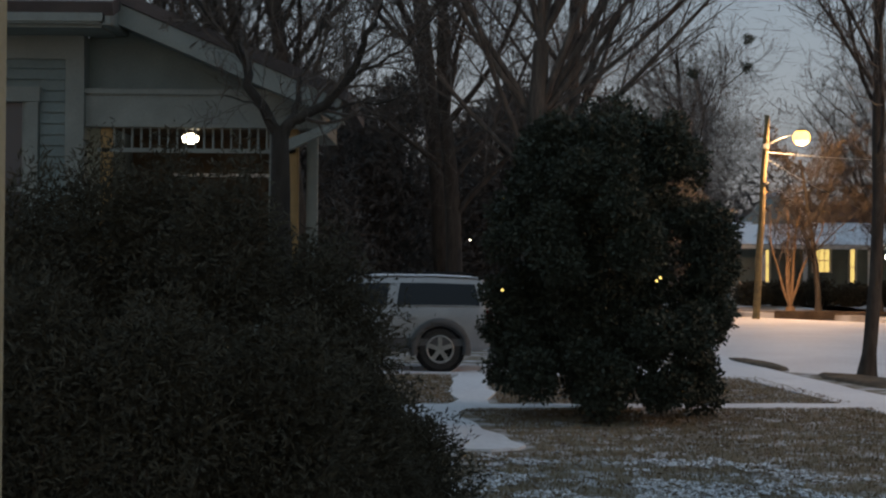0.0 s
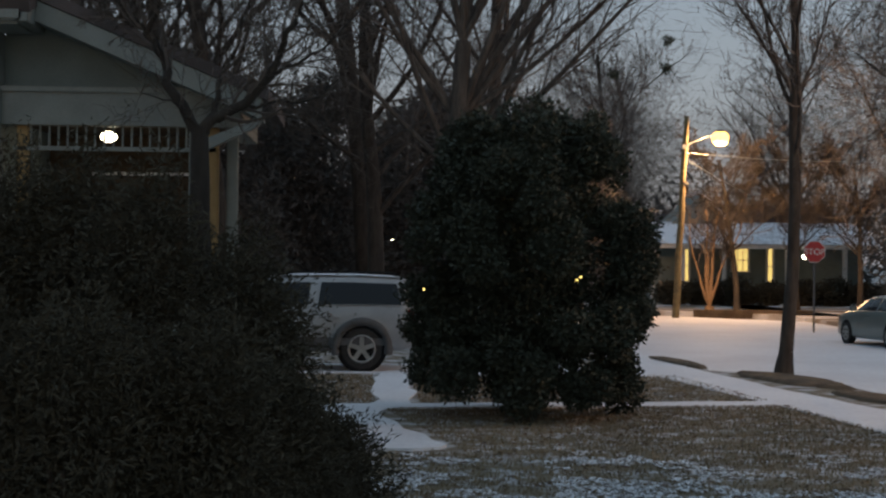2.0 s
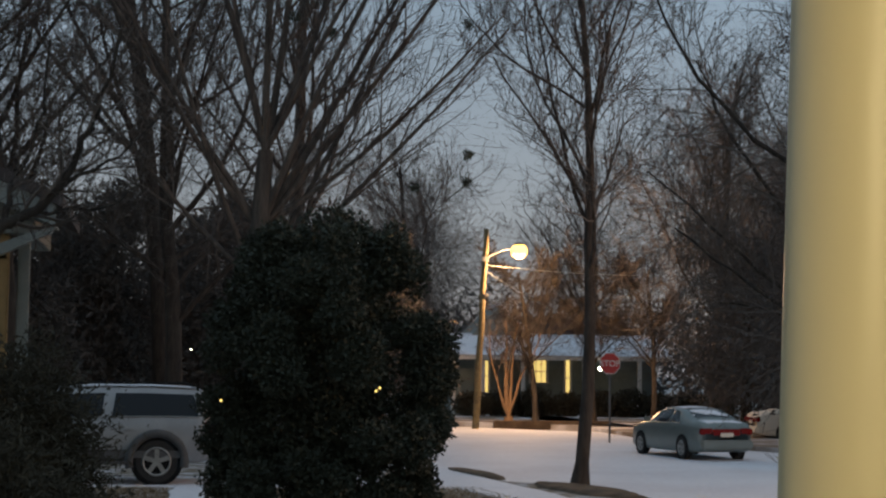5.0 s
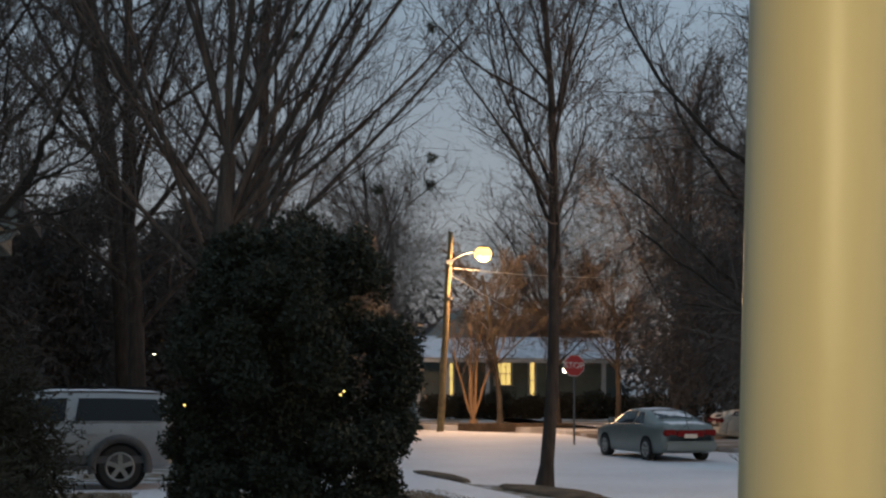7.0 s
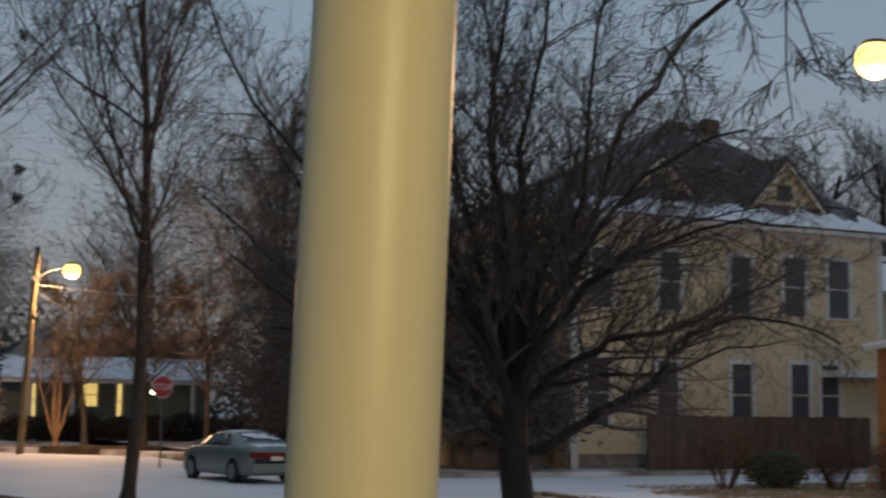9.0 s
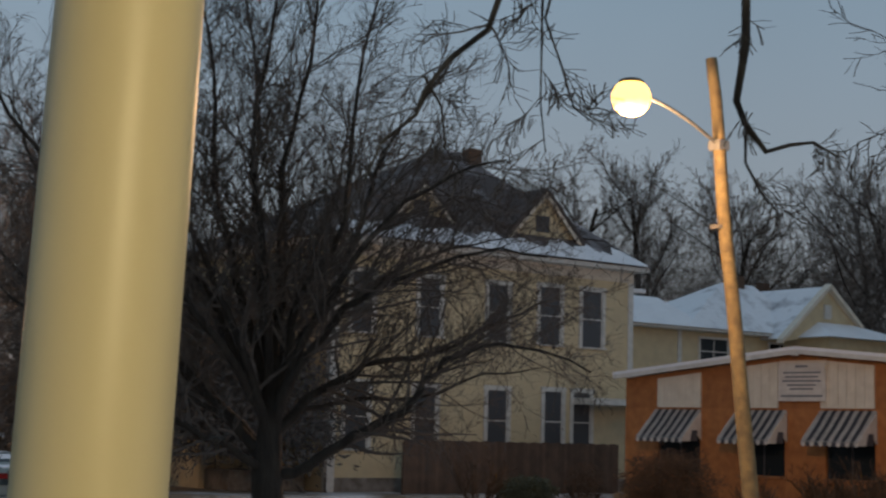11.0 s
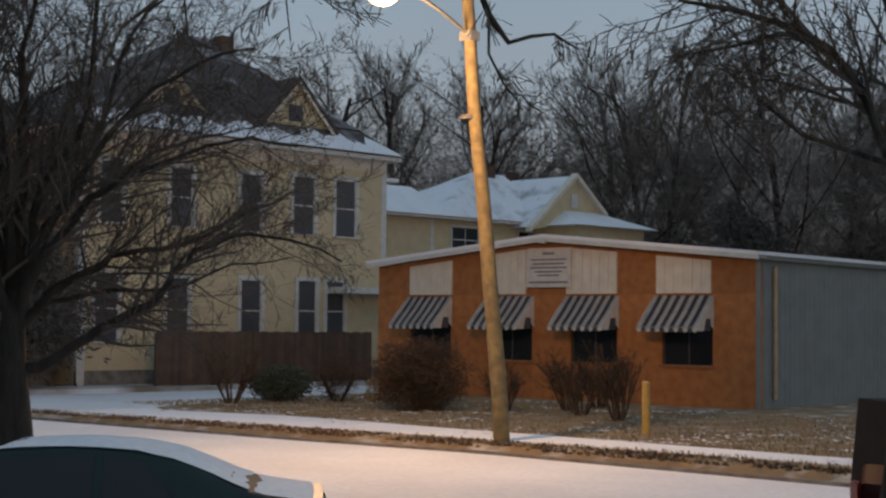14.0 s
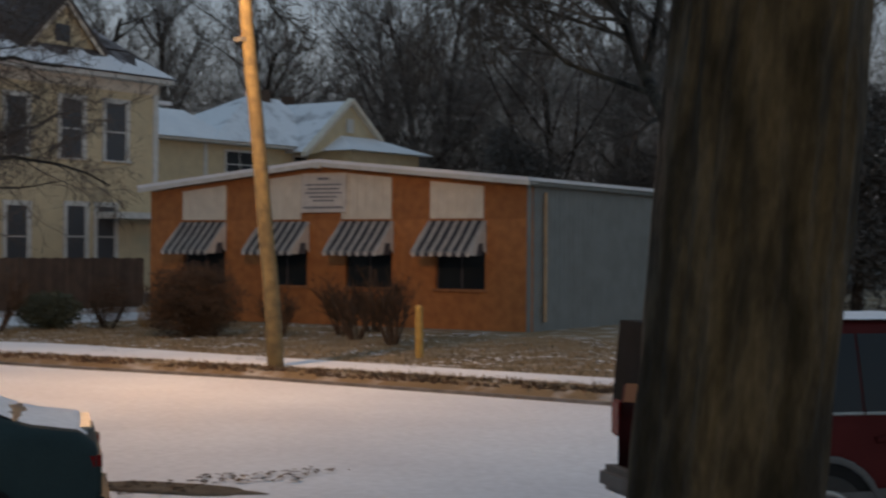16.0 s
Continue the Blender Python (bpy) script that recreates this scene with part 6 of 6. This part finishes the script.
shrub("tan_grass_clump", "tan dry ornamental grass clump", (29.3, 31.6, -0.1), [(0, 0, 0.33, 0.26, 0.26, 0.36, 1500)], 0.12, mat("dry_straw", (0.36, 0.24, 0.11), (0.26, 0.17, 0.08), 0.9, 5), 84, "plant", stems=3, stem_h=0.3, flat=0.15)


def twig_shrub(label, at, height, spread, seed, stems=9, dense=11):
    rng = random.Random(seed)
    root = thing("bare_shrub", pose(*at), label, "shrub", "bare shrubs before the shop")
    store = (([], []), ([], []))
    spec = dict(BASE, segs=(5, 6, 5, 4), kids=(5, dense, 5), start=(0.3, 0.3, 0.2), angle=(30, 30, 34), ratio=(0.6, 0.5, 0.5), thin=(0.6, 0.6, 0.6), bend=(0.05, 0.1, 0.15, 0.2), lift=(0, 0.02, 0.01, 0.01), taper=(0.5, 0.4, 0.5, 0.6), rmin=0.005, heavy=0)
    for k in range(stems):
        w = 6.28 * k / stems + rng.uniform(-0.3, 0.3)
        grow(store, Vector((math.cos(w) * 0.1, math.sin(w) * 0.1, -0.05)), Vector((math.cos(w) * spread, math.sin(w) * spread, 1)).normalized(), height * rng.uniform(0.75, 1.05), 0.035, 1, spec, rng)
    raw("stem_bundle", *store[0], M_BROWNSHRUB, root) if store[0][0] else None
    raw("twig_mass", *store[1], M_BROWNSHRUB, root)
    return root


for i, (x, y, h, s, n) in enumerate(((28.5, 26.0, 1.15, 0.25, 12), (30.3, 25.4, 1.45, 0.45, 16), (27.9, 21.9, 1.6, 0.28, 14), (31.8, 25.6, 1.3, 0.5, 14), (25.3, 33.0, 1.7, 0.55, 10), (29.0, 23.9, 1.3, 0.6, 12))):
    twig_shrub("vase-shaped leafless brown shrub with many stems", (x, y, -0.1), h, s, 90 + i, n)
# leafless clump between porch column and the spreading tree
twig_shrub("slim clump of bare upright stems", (8.6, 18.6, 0), 2.2, 0.25, 99, 8, 5)

# crape myrtle and hedge before the far house
limb_tree("multi-stemmed pale myrtle with bare stems", (16.0, 70, -0.1), [(0, 0, -0.2), (0, 0, 0.1), (0, 0, 0.2)], [0.3, 0.22, 0.2],
          [(2, (0.25, 0, 1), 4.5, 0.10), (2, (-0.25, 0.1, 1), 4.5, 0.10), (2, (0.05, 0.2, 1), 4.8, 0.09), (2, (0.45, -0.1, 1), 4.2, 0.08), (2, (-0.5, 0, 1), 4.2, 0.08)], dict(kids=(6, 7, 6, 3), start=(0.3, 0.4, 0.15, 0.1), angle=(30, 30, 36, 40), rmin=0.014), 61, mat("myrtle_bark", (0.34, 0.22, 0.13), (0.26, 0.17, 0.10), 0.8, 5), M_HAZETWIG)
for i in range(9):
    shrub("clipped_hedge", "clipped dark evergreen hedge before the far house", (15.8 + i * 1.7, 77.6 + 0.3 * math.sin(i), -0.1), [(0, 0, 0.6, 1.0, 0.6, 0.62 + 0.12 * (i % 3), 2600)], 0.16, M_SHRUB, 110 + i, "hedge", stems=3, stem_h=0.5, hollow=0.3, group="hedge along the far house")


# evergreens and dark woods that close the view
def evergreen(label, at, h, r, seed, n=9000, size=0.28, material=None, group="dark evergreens"):
    rr = random.Random(seed)
    lumps = []
    for k in range(9):
        z = h * (0.22 + 0.75 * k / 9)
        q = r * (1.05 - 0.75 * (k / 9) ** 1.4)
        lumps.append((rr.uniform(-0.35, 0.35) * r, rr.uniform(-0.35, 0.35) * r, z, q * rr.uniform(0.7, 1.0), q * rr.uniform(0.7, 1.0), h * 0.13, n // 9))
    lumps.append((0, 0, h * 0.35, r * 0.9, r * 0.9, h * 0.34, n // 3))
    root = shrub("evergreen_tree", label, at, lumps, size, material or M_SHRUB, seed, "tree", stems=1, stem_h=h * 0.8, flat=0.5, hollow=0.25, lump=0.45, spread=0.02, group=group)
    tv, tf = [], []
    tube(tv, tf, [Vector((0, 0, -0.2)), Vector((0, 0, h * 0.4)), Vector((0, 0, h * 0.8))], [0.25, 0.18, 0.06], 8)
    raw("trunk", tv, tf, M_BARK, root)
    return root


ever = evergreen("dense dim thicket tree beyond the driveway", (-5.2, 48, 0), 8.5, 2.9, 140, 11500, 0.30, M_HAZETHICKET)
for x, y, w in ((-9.0, 50, 40), (-1.9, 53, 90), (2.6, 55, 200), (-12.6, 52, 300), (6.4, 61, 20), (-4, 60, 250), (0.8, 64, 120), (9.6, 68, 70)):
    copy_thing(ever, pose(x, y, 0, 0, 0, w))
big = evergreen("dense dark tree mass behind the parked sedan", (22.8, 57.5, 0), 8.5, 3.6, 150, 12000, 0.26, M_HAZETHICKET)
for x, y, w in ((26.5, 60.5, 100), (22.4, 47.2, 30), (25.8, 45.6, 200)):
    copy_thing(big, pose(x, y, 0, 0, 0, w))
for x, y, w in ((70, 62, 130), (83, 46, 310), (66, 44, 170), (56, 21.5, 60), (60, 26.5, 220), (58, 18, 10)):
    copy_thing(ever, pose(x, y, 0, 0, 0, w))
for x, y, z, m in ((1.02, 56.4, 2.75, M_PORCHLAMP), (1.15, 56.9, 1.85, M_LITWIN)):
    post = thing("yard_lamp", pose(x, y, 0), "small lit lamp on a thin post beyond the driveway", "lamp", "lamps beyond the driveway")
    part("post", cyl(0.03, 0.025, z, n=8), M_CLADDING, post)
    bm = bmesh.new()
    bmesh.ops.create_uvsphere(bm, u_segments=12, v_segments=8, radius=0.07, matrix=pose(0, 0, z + 0.06))
    part("bulb", bm, m, post, smooth=True)
woods = thing("distant_woods", pose(0, 0, 0), "distant line of dark winter woods", "woods", kind="stuff")
rngw = np.random.default_rng(7)
wv, wf = [], []
for k in range(90):
    az = radians(-22 + 92 * k / 89)
    dist = 118 + 18 * math.sin(k * 1.9)
    leaves(wv, wf, rngw, (dist * math.sin(az), dist * math.cos(az), 3.6), (3.4, 3.0, 4.6 + 1.5 * math.sin(k * 2.7)), 420, 0.9, 0.4, 0.1, lump=0.5, floor=-0.3)
raw("thicket", wv, wf, M_HAZETHICKET, woods)

# nest-like clumps in the fan-shaped tree
rngn = np.random.default_rng(9)
for x, z in ((6.77, 7.08), (6.74, 6.45), (6.75, 10.1), (3.6, 9.75), (2.75, 10.1), (5.55, 6.3)):
    clump = thing("mistletoe_clump", pose(x, 34.0, z), "dark round mistletoe clump among bare branches", "mistletoe", "mistletoe in the tall tree")
    v, f = [], []
    leaves(v, f, rngn, (0, 0, 0), (0.13, 0.13, 0.12), 260, 0.06, 0.7, 0.1, lump=0.5)
    raw("sprig_ball", v, f, M_HOLLY, clump)

# ---- grass, fallen leaves and litter ----
def scatter(name, label, category, area, count, z, height, width, material, seed, keep=None, lie=False):
    rng = np.random.default_rng(seed)
    x0, x1, y0, y1 = area
    p = np.stack([rng.uniform(x0, x1, count), rng.uniform(y0, y1, count)], 1)
    if keep:
        p = p[[keep(*q) for q in p]]
    n = len(p)
    a = rng.uniform(0, 6.283, n)
    s = np.stack([np.cos(a), np.sin(a), 0 * a], 1)
    t = np.stack([-np.sin(a), np.cos(a), 0 * a], 1)
    base = np.concatenate([p, np.full((n, 1), z)], 1)
    h = height * rng.uniform(0.5, 1.2, n)[:, None]
    w = width * rng.uniform(0.6, 1.3, n)[:, None]
    if lie:
        q = np.stack([base - s * w, base + t * w * 0.6 + [0, 0, 0.012], base + s * w + [0, 0, height * 0.3], base - t * w * 0.6 + [0, 0, 0.02]], 1)
    else:
        tip = base + t * h * rng.uniform(-0.6, 0.9, n)[:, None] + np.array([0, 0, 1]) * h
        q = np.stack([base - s * w, base + s * w, tip + s * w * 0.2, tip - s * w * 0.2], 1)
    ob = raw(name, list(map(tuple, q.reshape(-1, 3))), [(4 * i, 4 * i + 1, 4 * i + 2, 4 * i + 3) for i in range(n)], material)
    return tagged(ob, label, category, kind="stuff")


def on_grass(x, y):
    if abs(y - (21.83 + 0.11 * x)) < 0.36 or x > 5.7 + (28 - y) * 0.085:
        return False
    if 16.75 < y < 22 and x < 1.05 - 0.17 * (y - 17.2):
        return False
    if 27.9 < y < 30.7 or (y > 22 and abs(x - 0.5) < 0.33):
        return False
    return noise.noise(Vector((x * 0.7, y * 0.7, 0))) > -0.75


def snow_dust(x, y):
    if y > 16.7 and x < 1.1:
        return False
    thick = (15.6 - y) * 0.16 + 0.9 * noise.noise(Vector((x * 1.1, y * 1.1, 5))) + 0.5 * noise.noise(Vector((x * 4, y * 4, 7)))
    return thick > 0.28


M_BLADE = mat("dry_grass_blades", (0.30, 0.245, 0.165), (0.20, 0.16, 0.105), 0.9, 0.8, bump=0)
M_LITTER = mat("fallen_leaves", (0.075, 0.048, 0.03), (0.14, 0.085, 0.05), 0.9, 2, bump=0)
scatter("grass", "short dry winter grass", "grass", (-1.5, 7, 12.5, 27.9), 60000, 0.0, 0.04, 0.009, M_BLADE, 1, on_grass)
scatter("fallen_leaves", "scattered brown fallen leaves on the lawn", "leaves", (-1.5, 6.5, 12.5, 27), 1500, 0.02, 0.05, 0.045, M_LITTER, 2, on_grass, True)
far_ok = lambda x, y: 21.15 - 0.09 * max(0, y - 12) < x and not (21.95 - 0.135 * max(0, y - 15.8) < x < 23.2)
scatter("verge_grass", "tufts of dry grass on the far verge", "grass", (19.4, 33, 8, 35), 45000, -0.1, 0.07, 0.014, M_BLADE, 3, far_ok)
scatter("verge_leaves", "leaf litter along the far kerb", "leaves", (18.9, 21.6, 8, 33), 6500, -0.10, 0.05, 0.05, M_LITTER, 4, lambda x, y: 20.62 - 0.085 * max(0, y - 12) < x < 21.9 - 0.085 * max(0, y - 12) and x < 21.95 - 0.135 * max(0, y - 15.8) and noise.noise(Vector((x * 1.5, y * 0.9, 3))) > -0.2)
scatter("street_litter", "dark leaves trodden into street snow", "leaves", (10.0, 12.6, 9.6, 12.0), 380, -0.23, 0.04, 0.05, M_LITTER, 5, lambda x, y: abs(y - 11.2 + 0.3 * (x - 10.6)) < 0.35 + 0.15 * math.sin(x * 5), True)
scatter("snow_dusting", "specks of snow lying between grass blades", "snow", (-1.5, 6.5, 12.5, 18.5), 22000, 0.022, 0.03, 0.028, M_SNOW, 8, snow_dust, True)
scatter("snow_crumbs", "thin patches of snow on the far verge", "snow", (21.5, 33, 9, 34), 5000, -0.07, 0.03, 0.07, M_SNOW, 9, lambda x, y: noise.noise(Vector((x * 0.5, y * 0.5, 2))) + 0.4 * noise.noise(Vector((x * 2, y * 2, 2))) > 0.22, True)
